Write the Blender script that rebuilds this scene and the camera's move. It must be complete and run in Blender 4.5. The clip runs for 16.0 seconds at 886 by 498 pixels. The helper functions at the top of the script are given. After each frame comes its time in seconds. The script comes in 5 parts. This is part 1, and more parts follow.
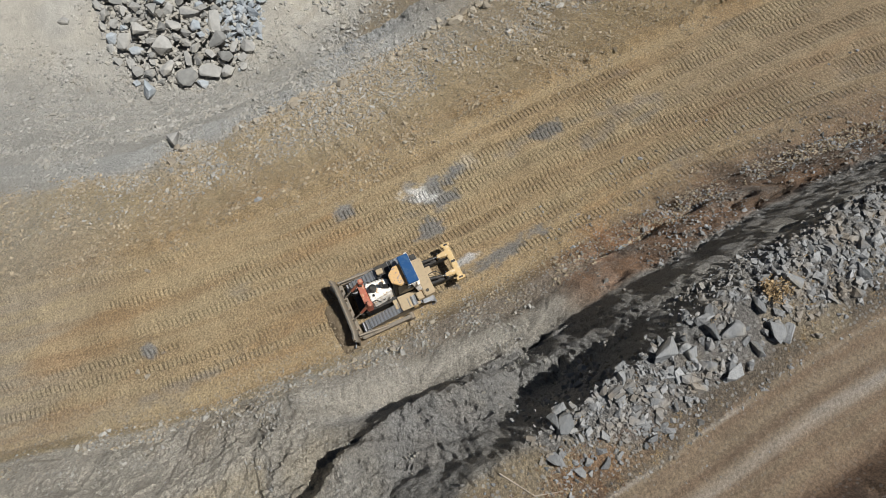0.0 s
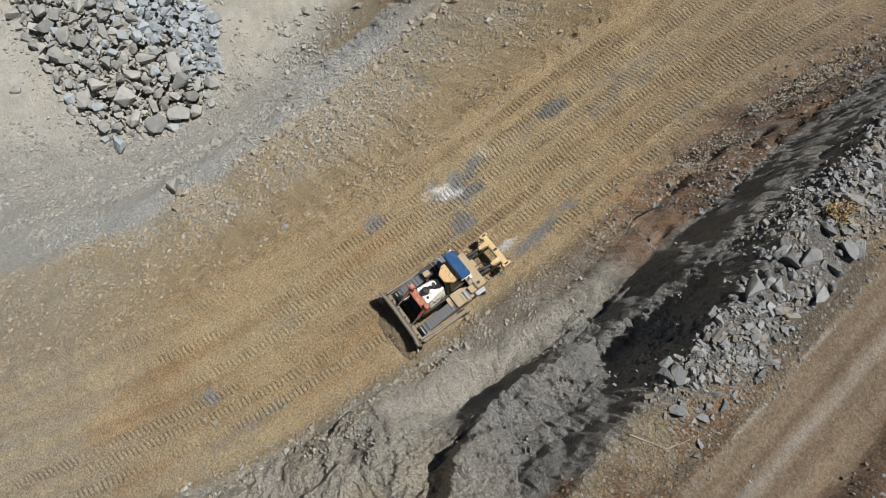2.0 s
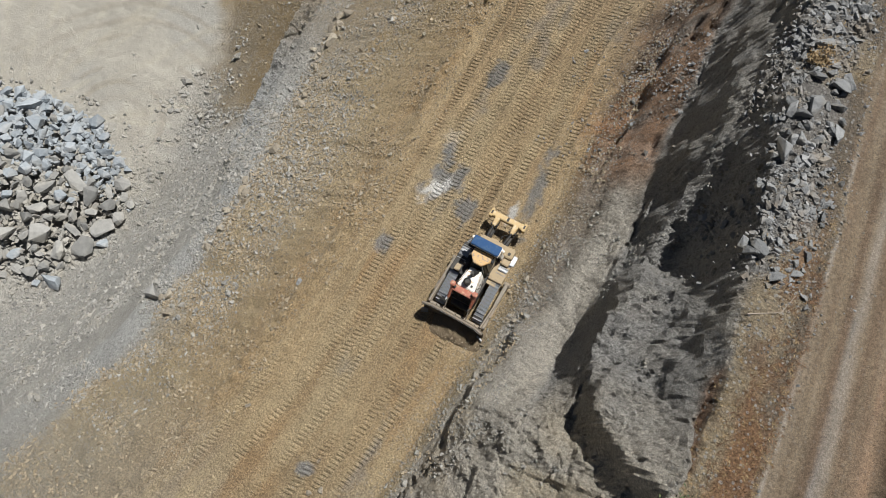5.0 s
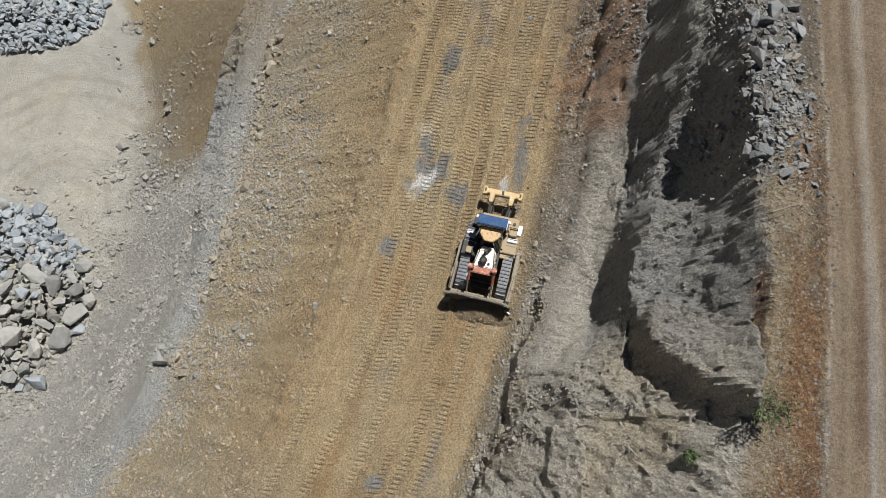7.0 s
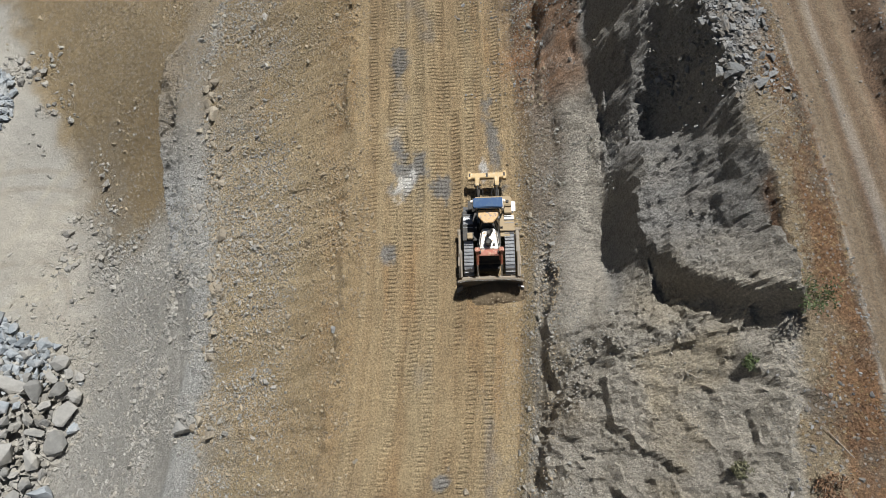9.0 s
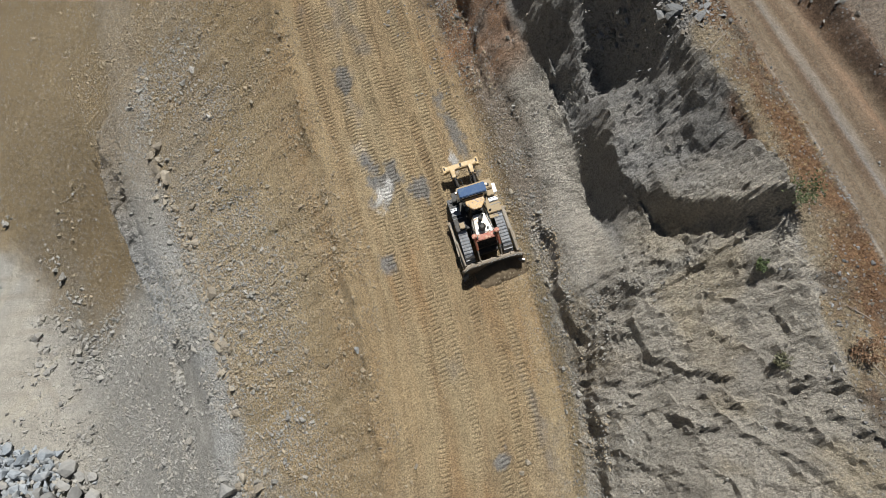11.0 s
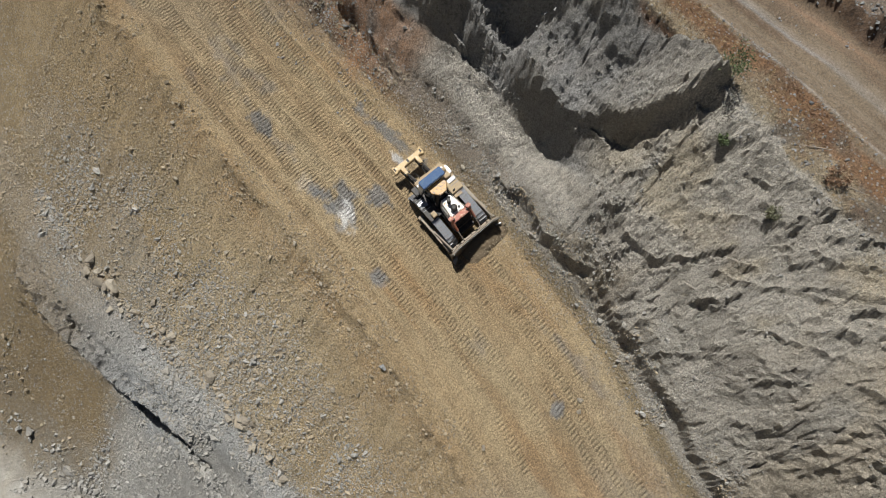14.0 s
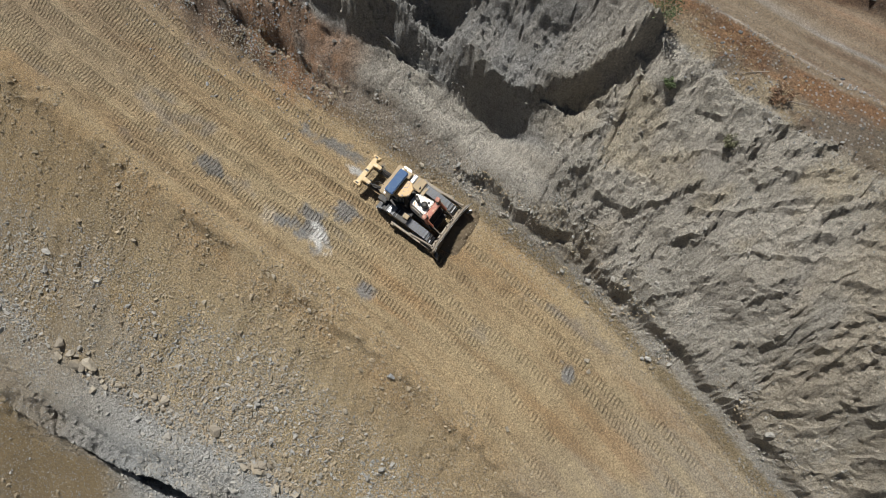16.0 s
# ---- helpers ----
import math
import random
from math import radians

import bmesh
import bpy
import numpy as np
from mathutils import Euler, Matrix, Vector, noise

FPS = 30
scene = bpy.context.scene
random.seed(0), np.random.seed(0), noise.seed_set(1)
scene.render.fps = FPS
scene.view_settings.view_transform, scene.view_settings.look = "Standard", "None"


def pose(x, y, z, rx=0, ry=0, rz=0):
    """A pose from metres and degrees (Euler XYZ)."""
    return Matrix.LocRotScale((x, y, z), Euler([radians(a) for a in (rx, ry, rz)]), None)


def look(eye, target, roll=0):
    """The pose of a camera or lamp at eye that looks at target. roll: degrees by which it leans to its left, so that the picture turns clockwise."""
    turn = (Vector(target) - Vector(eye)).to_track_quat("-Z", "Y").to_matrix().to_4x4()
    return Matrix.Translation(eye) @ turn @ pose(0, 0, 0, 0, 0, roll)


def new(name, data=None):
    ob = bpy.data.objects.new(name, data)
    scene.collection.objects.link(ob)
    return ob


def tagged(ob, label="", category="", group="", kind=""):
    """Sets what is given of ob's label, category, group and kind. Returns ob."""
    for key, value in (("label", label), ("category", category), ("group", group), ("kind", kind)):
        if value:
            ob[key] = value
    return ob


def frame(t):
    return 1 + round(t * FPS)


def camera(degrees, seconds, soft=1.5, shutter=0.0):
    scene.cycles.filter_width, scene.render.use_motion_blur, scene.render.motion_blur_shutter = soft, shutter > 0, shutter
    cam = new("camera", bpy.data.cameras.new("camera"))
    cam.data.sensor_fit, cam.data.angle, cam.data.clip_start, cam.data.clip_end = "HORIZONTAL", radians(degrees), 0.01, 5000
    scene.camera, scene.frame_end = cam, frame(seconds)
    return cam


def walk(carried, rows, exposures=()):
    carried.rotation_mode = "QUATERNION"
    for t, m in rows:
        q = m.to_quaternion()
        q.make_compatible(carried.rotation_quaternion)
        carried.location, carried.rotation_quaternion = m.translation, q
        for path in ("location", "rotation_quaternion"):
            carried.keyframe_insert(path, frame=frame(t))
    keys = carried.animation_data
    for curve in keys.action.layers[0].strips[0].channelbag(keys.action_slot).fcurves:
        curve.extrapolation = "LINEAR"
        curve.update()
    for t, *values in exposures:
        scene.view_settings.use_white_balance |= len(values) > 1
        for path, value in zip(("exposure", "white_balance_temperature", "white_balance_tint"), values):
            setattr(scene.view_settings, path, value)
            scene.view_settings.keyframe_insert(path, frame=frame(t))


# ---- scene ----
cam = camera(70.09, 16.0, soft=0.4)
PATH = [
    (0.0, pose(9.322, -2.286, 37.823, 17.710, -0.070, 60.000)),
    (0.5, pose(8.872, -3.287, 37.836, 17.687, -0.017, 58.110)),
    (1.0, pose(8.347, -4.301, 37.937, 17.718, 0.071, 55.584)),
    (1.5, pose(7.759, -5.288, 38.003, 17.779, 0.164, 52.369)),
    (2.0, pose(7.104, -6.233, 38.059, 17.833, 0.226, 48.720)),
    (2.5, pose(6.404, -7.103, 38.135, 17.877, 0.231, 44.713)),
    (3.0, pose(5.696, -7.857, 38.229, 17.912, 0.211, 40.661)),
    (3.5, pose(4.971, -8.517, 38.303, 17.942, 0.201, 36.678)),
    (4.0, pose(4.234, -9.100, 38.347, 17.967, 0.206, 32.821)),
    (4.2, pose(3.911, -9.348, 38.357, 17.976, 0.213, 31.225)),
    (6.3, pose(0.775, -11.859, 38.580, 18.024, 0.426, 15.158)),
    (6.5, pose(0.442, -12.030, 38.596, 18.076, 0.430, 13.594)),
    (7.0, pose(-0.375, -12.462, 38.605, 18.228, 0.422, 9.821)),
    (7.5, pose(-1.218, -12.796, 38.652, 18.408, 0.398, 6.003)),
    (8.0, pose(-2.111, -13.137, 38.691, 18.591, 0.359, 2.168)),
    (8.5, pose(-2.990, -13.431, 38.724, 18.760, 0.315, -1.630)),
    (9.0, pose(-3.889, -13.629, 38.815, 18.889, 0.283, -5.488)),
    (9.2, pose(-4.240, -13.652, 38.870, 18.921, 0.274, -7.042)),
    (11.3, pose(-7.848, -13.266, 40.106, 18.553, 0.384, -24.142)),
    (11.5, pose(-8.162, -13.200, 40.154, 18.518, 0.395, -25.626)),
    (12.0, pose(-8.906, -13.019, 40.252, 18.442, 0.417, -29.365)),
    (12.5, pose(-9.645, -12.740, 40.346, 18.407, 0.400, -33.228)),
    (13.0, pose(-10.305, -12.346, 40.454, 18.418, 0.340, -37.173)),
    (13.5, pose(-10.926, -12.008, 40.561, 18.445, 0.232, -41.093)),
    (14.0, pose(-11.411, -11.697, 40.631, 18.476, 0.106, -44.966)),
    (14.5, pose(-11.881, -11.315, 40.725, 18.513, -0.024, -48.645)),
    (15.0, pose(-12.321, -10.923, 40.824, 18.561, -0.155, -52.231)),
    (15.5, pose(-12.739, -10.559, 40.865, 18.611, -0.288, -55.701)),
    (16.0, pose(-13.129, -10.200, 40.877, 18.653, -0.428, -58.942)),
]
walk(cam, PATH, exposures=[(0.0, 0.33), (16.0, 0.33)])

# ---- daylight ----
SUN_FROM = Vector((0.20, 0.43, 1.0)).normalized()
world = bpy.data.worlds.new("daylight")
scene.world = world
world.use_nodes = True
sky = world.node_tree.nodes.new("ShaderNodeTexSky")
sky.sky_type, sky.sun_disc = "NISHITA", False
sky.sun_elevation = math.asin(SUN_FROM.z)
sky.sun_rotation = math.atan2(SUN_FROM.x, SUN_FROM.y)
backdrop = world.node_tree.nodes["Background"]
world.node_tree.links.new(sky.outputs[0], backdrop.inputs[0])
backdrop.inputs[1].default_value = 0.023
sun = new("sun", bpy.data.lights.new("sun", "SUN"))
sun.data.energy, sun.data.angle, sun.data.color = 4.8, radians(0.5), (0.99, 0.975, 0.925)
sun.matrix_world = look(SUN_FROM * 200, (0, 0, 0))


# ---- small tools ----
def hashed(i, j, seed):
    n = (i.astype(np.int64) * 374761393 + j.astype(np.int64) * 668265263 + seed * 362437) & 0x7FFFFFFF
    n = ((n ^ (n >> 13)) * 1274126177) & 0x7FFFFFFF
    return ((n ^ (n >> 16)) & 0xFFFFF) / float(0xFFFFF)


def grain(x, y, size, seed):
    """Smooth noise from -1 to 1 over the plan, with blobs of that size."""
    x, y = x / size, y / size
    i, j = np.floor(x), np.floor(y)
    a, b = x - i, y - j
    a, b = a * a * a * (a * (a * 6 - 15) + 10), b * b * b * (b * (b * 6 - 15) + 10)
    n = ((hashed(i, j, seed) * (1 - a) + hashed(i + 1, j, seed) * a) * (1 - b)
         + (hashed(i, j + 1, seed) * (1 - a) + hashed(i + 1, j + 1, seed) * a) * b)
    return n * 2 - 1


def cloudy(x, y, size, seed, octaves=4, keep=0.5):
    total, gain, norm = 0, 1.0, 0
    for k in range(octaves):
        turn = 0.6 * k + 0.3
        u, v = x * math.cos(turn) - y * math.sin(turn), x * math.sin(turn) + y * math.cos(turn)
        total = total + gain * grain(u + 31.7 * k, v - 17.3 * k, size / 2**k, seed + k)
        norm, gain = norm + gain, gain * keep
    return total / norm


def blocks(x, y, size, seed):
    """Broken-rock relief: every cell of a jittered mesh is a tilted facet. Returns the relief and the nearness of a joint."""
    x, y = x / size, y / size
    i, j = np.floor(x), np.floor(y)
    best = np.full(x.shape, 9.0)
    second = np.full(x.shape, 9.0)
    relief = np.zeros(x.shape)
    for di in (-1, 0, 1):
        for dj in (-1, 0, 1):
            ci, cj = i + di, j + dj
            px, py = ci + hashed(ci, cj, seed), cj + hashed(ci, cj, seed + 1)
            d = (x - px) ** 2 + (y - py) ** 2
            h = (hashed(ci, cj, seed + 2) * 2 - 1) * 0.6 + (x - px) * (hashed(ci, cj, seed + 3) * 2 - 1) * 1.1 + (y - py) * (hashed(ci, cj, seed + 4) * 2 - 1) * 1.1
            nearer = d < best
            second = np.where(nearer, best, np.minimum(second, d))
            relief = np.where(nearer, h, relief)
            best = np.where(nearer, d, best)
    return relief, np.sqrt(second) - np.sqrt(best)


def ease(a, b, v):
    t = np.clip((v - a) / (b - a), 0, 1)
    return t * t * (3 - 2 * t)


def band(a, b, soft, v):
    return ease(a - soft, a + soft, v) * (1 - ease(b - soft, b + soft, v))


# ---- materials ----
class Shader:
    """A node material in the making."""

    def __init__(self, name, rough=0.8, metal=0.0):
        self.mat = bpy.data.materials.new(name)
        self.mat.use_nodes = True
        self.tree = self.mat.node_tree
        self.surface = self.tree.nodes["Principled BSDF"]
        self.surface.inputs["Roughness"].default_value = rough
        self.surface.inputs["Metallic"].default_value = metal
        self.coord = self.tree.nodes.new("ShaderNodeTexCoord").outputs["Object"]

    def put(self, value, socket):
        if isinstance(value, bpy.types.NodeSocket):
            self.tree.links.new(value, socket)
        elif isinstance(value, (tuple, list)):
            socket.default_value = (*value, 1.0) if len(value) == 3 and socket.type == "RGBA" else value
        else:
            socket.default_value = value

    def noise(self, scale, detail=5, rough=0.6, stretch=None, output="Fac"):
        n = self.tree.nodes.new("ShaderNodeTexNoise")
        n.inputs["Scale"].default_value, n.inputs["Detail"].default_value, n.inputs["Roughness"].default_value = scale, detail, rough
        where = self.coord
        if stretch:
            r = self.tree.nodes.new("ShaderNodeMapping")
            r.inputs["Rotation"].default_value = (0, 0, radians(22.4))
            self.put(where, r.inputs[0])
            where = r.outputs[0]
            m = self.tree.nodes.new("ShaderNodeMapping")
            m.inputs["Scale"].default_value = stretch
            self.put(where, m.inputs[0])
            where = m.outputs[0]
        self.put(where, n.inputs["Vector"])
        return n.outputs[output]

    def cells(self, scale, feature="F1", output="Distance"):
        n = self.tree.nodes.new("ShaderNodeTexVoronoi")
        n.feature = feature
        n.inputs["Scale"].default_value = scale
        self.put(self.coord, n.inputs["Vector"])
        return n.outputs[output]

    def sums(self, op, a, b, clamp=False):
        n = self.tree.nodes.new("ShaderNodeMath")
        n.operation, n.use_clamp = op, clamp
        self.put(a, n.inputs[0]), self.put(b, n.inputs[1])
        return n.outputs[0]

    def fit(self, v, a, b, c=0.0, d=1.0):
        n = self.tree.nodes.new("ShaderNodeMapRange")
        self.put(v, n.inputs[0])
        for k, w in enumerate((a, b, c, d)):
            n.inputs[k + 1].default_value = w
        return n.outputs[0]

    def mix(self, f, a, b, blend="MIX"):
        n = self.tree.nodes.new("ShaderNodeMix")
        n.data_type, n.blend_type = "RGBA", blend
        self.put(f, n.inputs[0]), self.put(a, n.inputs[6]), self.put(b, n.inputs[7])
        return n.outputs[2]

    def attribute(self, name, output="Fac"):
        n = self.tree.nodes.new("ShaderNodeAttribute")
        n.attribute_name = name
        return n.outputs[output]

    def chance(self, island=False):
        if island:
            return self.tree.nodes.new("ShaderNodeNewGeometry").outputs["Random Per Island"]
        return self.tree.nodes.new("ShaderNodeObjectInfo").outputs["Random"]

    def colour(self, value):
        self.put(value, self.surface.inputs["Base Color"])
        return self

    def bump(self, height, strength=0.5, distance=0.02):
        n = self.tree.nodes.new("ShaderNodeBump")
        n.inputs["Strength"].default_value, n.inputs["Distance"].default_value = strength, distance
        self.put(height, n.inputs["Height"])
        self.put(n.outputs[0], self.surface.inputs["Normal"])
        return self


def grey(v):
    return (v, v, v)


def ground_material():
    s = Shader("broken ground", 0.93)
    soil = s.attribute("soil", "Color")
    rocky, prints, along = s.attribute("rocky"), s.attribute("prints"), s.attribute("along")
    pebbly, calm = s.attribute("pebbly"), s.attribute("calm")
    even = s.sums("MAXIMUM", rocky, calm)
    # colour: the soil itself, mottled at three scales, with paler and darker pebbles where it is stony
    col = s.mix(1.0, soil, s.mix(s.noise(0.9, 6, 0.7), grey(0.72), grey(1.28)), "MULTIPLY")
    # fine mottling, its contrast raised so dark flecks stand for shadows among the gravel
    col = s.mix(1.0, col, s.mix(s.fit(s.noise(9, 5, 0.8), 0.36, 0.64), s.mix(even, grey(0.46), grey(0.62)), s.mix(even, grey(1.5), grey(1.34))), "MULTIPLY")
    col = s.mix(1.0, col, s.mix(s.fit(s.noise(26, 3, 0.7), 0.36, 0.64), s.mix(even, grey(0.6), grey(0.7)), s.mix(even, grey(1.38), grey(1.28))), "MULTIPLY")
    pebble = s.cells(5.5, "F1", "Color")
    near = s.cells(5.5)
    stone = s.sums("MULTIPLY", s.sums("MULTIPLY", s.fit(near, 0.42, 0.3), s.fit(pebble, 0.5, 0.62)), pebbly, True)
    col = s.mix(stone, col, s.mix(pebble, (0.16, 0.155, 0.15), (0.44, 0.425, 0.40)))
    grit, grit_at = s.cells(13, "F1", "Color"), s.cells(13)
    fine = s.sums("MULTIPLY", s.sums("MULTIPLY", s.fit(grit_at, 0.45, 0.25), s.fit(grit, 0.45, 0.6)), s.sums("ADD", s.sums("MULTIPLY", pebbly, 0.6), 0.25), True)
    col = s.mix(fine, col, s.mix(1.0, col, s.mix(grit, grey(0.6), grey(1.6)), "MULTIPLY"))
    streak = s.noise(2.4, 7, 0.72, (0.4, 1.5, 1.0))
    # low parts of the streak relief get darker colour too, shade painted into the clefts
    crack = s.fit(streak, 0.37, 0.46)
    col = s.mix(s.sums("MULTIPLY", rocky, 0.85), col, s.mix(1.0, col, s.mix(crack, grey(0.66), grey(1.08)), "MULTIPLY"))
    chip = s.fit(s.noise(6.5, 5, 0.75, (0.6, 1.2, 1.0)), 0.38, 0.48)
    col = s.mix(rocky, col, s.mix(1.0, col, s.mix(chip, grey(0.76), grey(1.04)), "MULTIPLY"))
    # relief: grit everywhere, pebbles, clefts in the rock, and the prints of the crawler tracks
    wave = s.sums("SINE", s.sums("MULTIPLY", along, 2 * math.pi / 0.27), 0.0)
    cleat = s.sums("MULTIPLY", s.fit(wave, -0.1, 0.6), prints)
    # the pressed bars are also darkened in colour, for the shade inside the prints
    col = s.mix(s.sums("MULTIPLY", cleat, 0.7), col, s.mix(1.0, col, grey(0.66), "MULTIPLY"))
    h = s.sums("MULTIPLY", s.noise(13, 6, 0.8), s.fit(calm, 0.0, 1.0, 0.20, 0.06))
    h = s.sums("ADD", h, s.sums("MULTIPLY", s.noise(4.0, 6, 0.72), s.fit(calm, 0.0, 1.0, 0.22, 0.10)))
    h = s.sums("ADD", h, s.sums("MULTIPLY", stone, 0.08))
    h = s.sums("ADD", h, s.sums("MULTIPLY", fine, 0.04))
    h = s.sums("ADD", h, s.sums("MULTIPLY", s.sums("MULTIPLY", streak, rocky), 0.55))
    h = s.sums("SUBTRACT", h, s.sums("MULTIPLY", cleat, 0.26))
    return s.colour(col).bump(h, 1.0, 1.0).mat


def rock_material(name, dark, pale, tint, island=False):
    s = Shader(name, 0.88)
    col = s.mix(s.chance(island), dark, pale)
    col = s.mix(s.fit(s.noise(0.7, 4, 0.6), 0.45, 0.62), col, s.mix(0.55, col, tint))
    col = s.mix(1.0, col, s.mix(s.noise(5, 7, 0.75), grey(0.6), grey(1.35)), "MULTIPLY")
    h = s.sums("ADD", s.sums("MULTIPLY", s.noise(2.5, 6, 0.65), 0.2), s.sums("MULTIPLY", s.noise(14, 4, 0.7), 0.04))
    return s.colour(col).bump(h, 0.8, 1.0).mat


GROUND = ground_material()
PALE_ROCK = rock_material("quarried granite", (0.185, 0.185, 0.18), (0.34, 0.333, 0.318), (0.36, 0.34, 0.30))
BLUE_ROCK = rock_material("blue-grey granite", (0.20, 0.228, 0.258), (0.35, 0.382, 0.415), (0.36, 0.36, 0.36))
DARK_ROCK = rock_material("dark basalt blocks", (0.13, 0.135, 0.14), (0.32, 0.325, 0.33), (0.25, 0.22, 0.17))
TAN_ROCK = rock_material("dusty fieldstone", (0.22, 0.19, 0.15), (0.37, 0.33, 0.265), (0.32, 0.26, 0.18))
LOOSE_TAN = rock_material("loose dusty stones", (0.18, 0.145, 0.10), (0.40, 0.33, 0.235), (0.30, 0.24, 0.16), True)
LOOSE_GREY = rock_material("loose grey stones", (0.18, 0.176, 0.166), (0.38, 0.368, 0.342), (0.32, 0.29, 0.24), True)
LOOSE_BLUE = rock_material("loose blue-grey stones", (0.20, 0.225, 0.252), (0.35, 0.38, 0.41), (0.36, 0.36, 0.35), True)
LOOSE_DARK = rock_material("loose dark stones", (0.11, 0.11, 0.11), (0.32, 0.325, 0.33), (0.22, 0.17, 0.11), True)


# ---- the lie of the land: long lines from north to south, west to east ----
STATIONS = [-70, -35, -22, -12, -4, 4, 12, 20, 28, 42, 90]


def line(xs, zs):
    """x and height of one long line at the stations from south to north."""
    return np.array(xs, float), np.array(zs, float)


pit_far = line([-400] * 11, [-31] * 11)
pit_foot = line([-75, -62, -52, -44, -41.5, -40.5, -41, -42, -45, -52, -70], [-31, -31, -31, -30.7, -30.5, -30, -29.5, -29, -28, -28, -28])
cliff_foot = line([-55, -43, -35, -29, -27, -26.5, -28.5, -29.5, -29, -30, -35], [-22, -21, -18, -15, -14, -15, -20, -19.5, -16, -17, -16])
cliff_crest = line([-50, -38, -30.5, -24.5, -23, -23.5, -25, -25.6, -25, -24, -24], [-18, -17, -14.3, -10.8, -10, -10.3, -11.7, -11.8, -12.2, -13, -12])
fill_toe = line([-44, -31, -25, -21.5, -20.2, -19.8, -20.6, -21, -20, -18, -15], [-14, -12, -10.2, -9, -8, -7.6, -8.4, -8.6, -8.6, -9, -8])
ramp_west = line([-30, -19, -14, -11, -9.5, -8.6, -8.2, -7.8, -7, -5, 5], [-6, -3, -1.5, -.6, -.3, 0, .3, .6, 1.2, 3, 8])
ramp_east = line([-18, -7, -2.5, .6, 1.8, 2.4, 3.2, 4, 5.5, 9, 25], [-3, -1, 0, .6, .7, .9, 1.6, 2.4, 3.4, 5, 9])
bank_low = line([-15, -5, -.6, 2.2, 3.6, 4.6, 5, 5.6, 7, 11, 27], [1, 2, 3, 3, 2.8, 2.6, 2.8, 4, 5.4, 7, 11])
bank_high = line([-12, -2, 2.4, 5, 6.2, 6.9, 7, 7.4, 8.6, 13, 30], [8, 9, 10, 8, 5.6, 6.2, 6.4, 6.8, 8, 10, 14])
east_brow = line([-10, 0, 4.6, 7, 6.8, 8.2, 8.4, 8.9, 10, 13.8, 31], [11, 12, 12.4, 10.4, 9.3, 10.4, 11.4, 11.6, 12, 13, 16])
east_crest = line([-6, 3, 7.4, 9.6, 10.6, 10.3, 9.7, 9.8, 10.8, 14.8, 33], [13, 14, 14.6, 14, 14.9, 14.7, 14.7, 14.5, 14.4, 15, 18])
road_west = line([4, 9.5, 12, 13, 13.5, 13.5, 13.3, 14, 15.4, 21, 42], [13, 13.6, 14, 14, 14, 14, 14, 14.2, 14.5, 15.5, 19])
road_east = line([11, 16, 17.4, 17.6, 17.4, 17.2, 17.2, 18, 19.4, 25, 47], [13, 13.4, 13.6, 13.6, 13.6, 13.6, 13.8, 14, 14.3, 15.5, 19])
east_bank = line([15, 20, 21.4, 21.4, 21, 21, 21.4, 22.2, 24, 29, 53], [15, 15, 15, 15, 15, 15, 15, 15.5, 16, 17, 21])
far_east = line([400] * 11, [18] * 11)
LINES = [pit_far, pit_foot, cliff_foot, cliff_crest, fill_toe, ramp_west, ramp_east, bank_low, bank_high, east_brow, east_crest, road_west, road_east, east_bank, far_east]


def station(y, line_at):
    """Set one more station into all the lines, with a place of its own for those named."""
    k = next(i for i, s in enumerate(STATIONS) if s > y)
    t = (y - STATIONS[k - 1]) / (STATIONS[k] - STATIONS[k - 1])
    for i, (xs, zs) in enumerate(LINES):
        x, z = line_at.get(i, (xs[k - 1] * (1 - t) + xs[k] * t, zs[k - 1] * (1 - t) + zs[k] * t))
        LINES[i] = (np.insert(xs, k, x), np.insert(zs, k, z))
    STATIONS.insert(k, y)


# below the buttress the slope runs up without a step
station(-7.8, {7: (2.9, 3.6), 8: (4.9, 7.6), 9: (7.0, 9.9)})
pit_far, pit_foot, cliff_foot, cliff_crest, fill_toe, ramp_west, ramp_east, bank_low, bank_high, east_brow, east_crest, road_west, road_east, east_bank, far_east = LINES


def smooth_at(y, vals):
    """Value along a line at y, eased between the stations."""
    s = np.array(STATIONS, float)
    m = np.gradient(vals, s)
    y = np.clip(y, s[0], s[-1])
    k = np.clip(np.searchsorted(s, y) - 1, 0, len(s) - 2)
    h = s[k + 1] - s[k]
    t = (y - s[k]) / h
    return (vals[k] * (2 * t**3 - 3 * t**2 + 1) + m[k] * h * (t**3 - 2 * t**2 + t)
            + vals[k + 1] * (3 * t**2 - 2 * t**3) + m[k + 1] * h * (t**3 - t**2))


def lie(x, y):
    """Smooth height and the place across the lines (0 = pit floor .. 14 = far east) at the points x, y."""
    x, y = np.asarray(x, float), np.asarray(y, float)
    xs = np.stack([smooth_at(y, l[0]) for l in LINES])
    zs = np.stack([smooth_at(y, l[1]) for l in LINES])
    k = np.zeros(x.shape, int)
    for i in range(1, len(LINES) - 1):
        k = np.where(x >= xs[i], i, k)
    pick = lambda a, j: np.take_along_axis(a, j[None], 0)[0]
    x0, x1 = pick(xs, k), pick(xs, k + 1)
    t = np.clip((x - x0) / (x1 - x0), 0, 1)
    z0, z1 = pick(zs, k), pick(zs, k + 1)
    return z0 + (z1 - z0) * np.where(k == 1, t**1.3, t), np.where(k == 0, np.clip(1 + (x - x1) / 12, 0, 1), k + t)


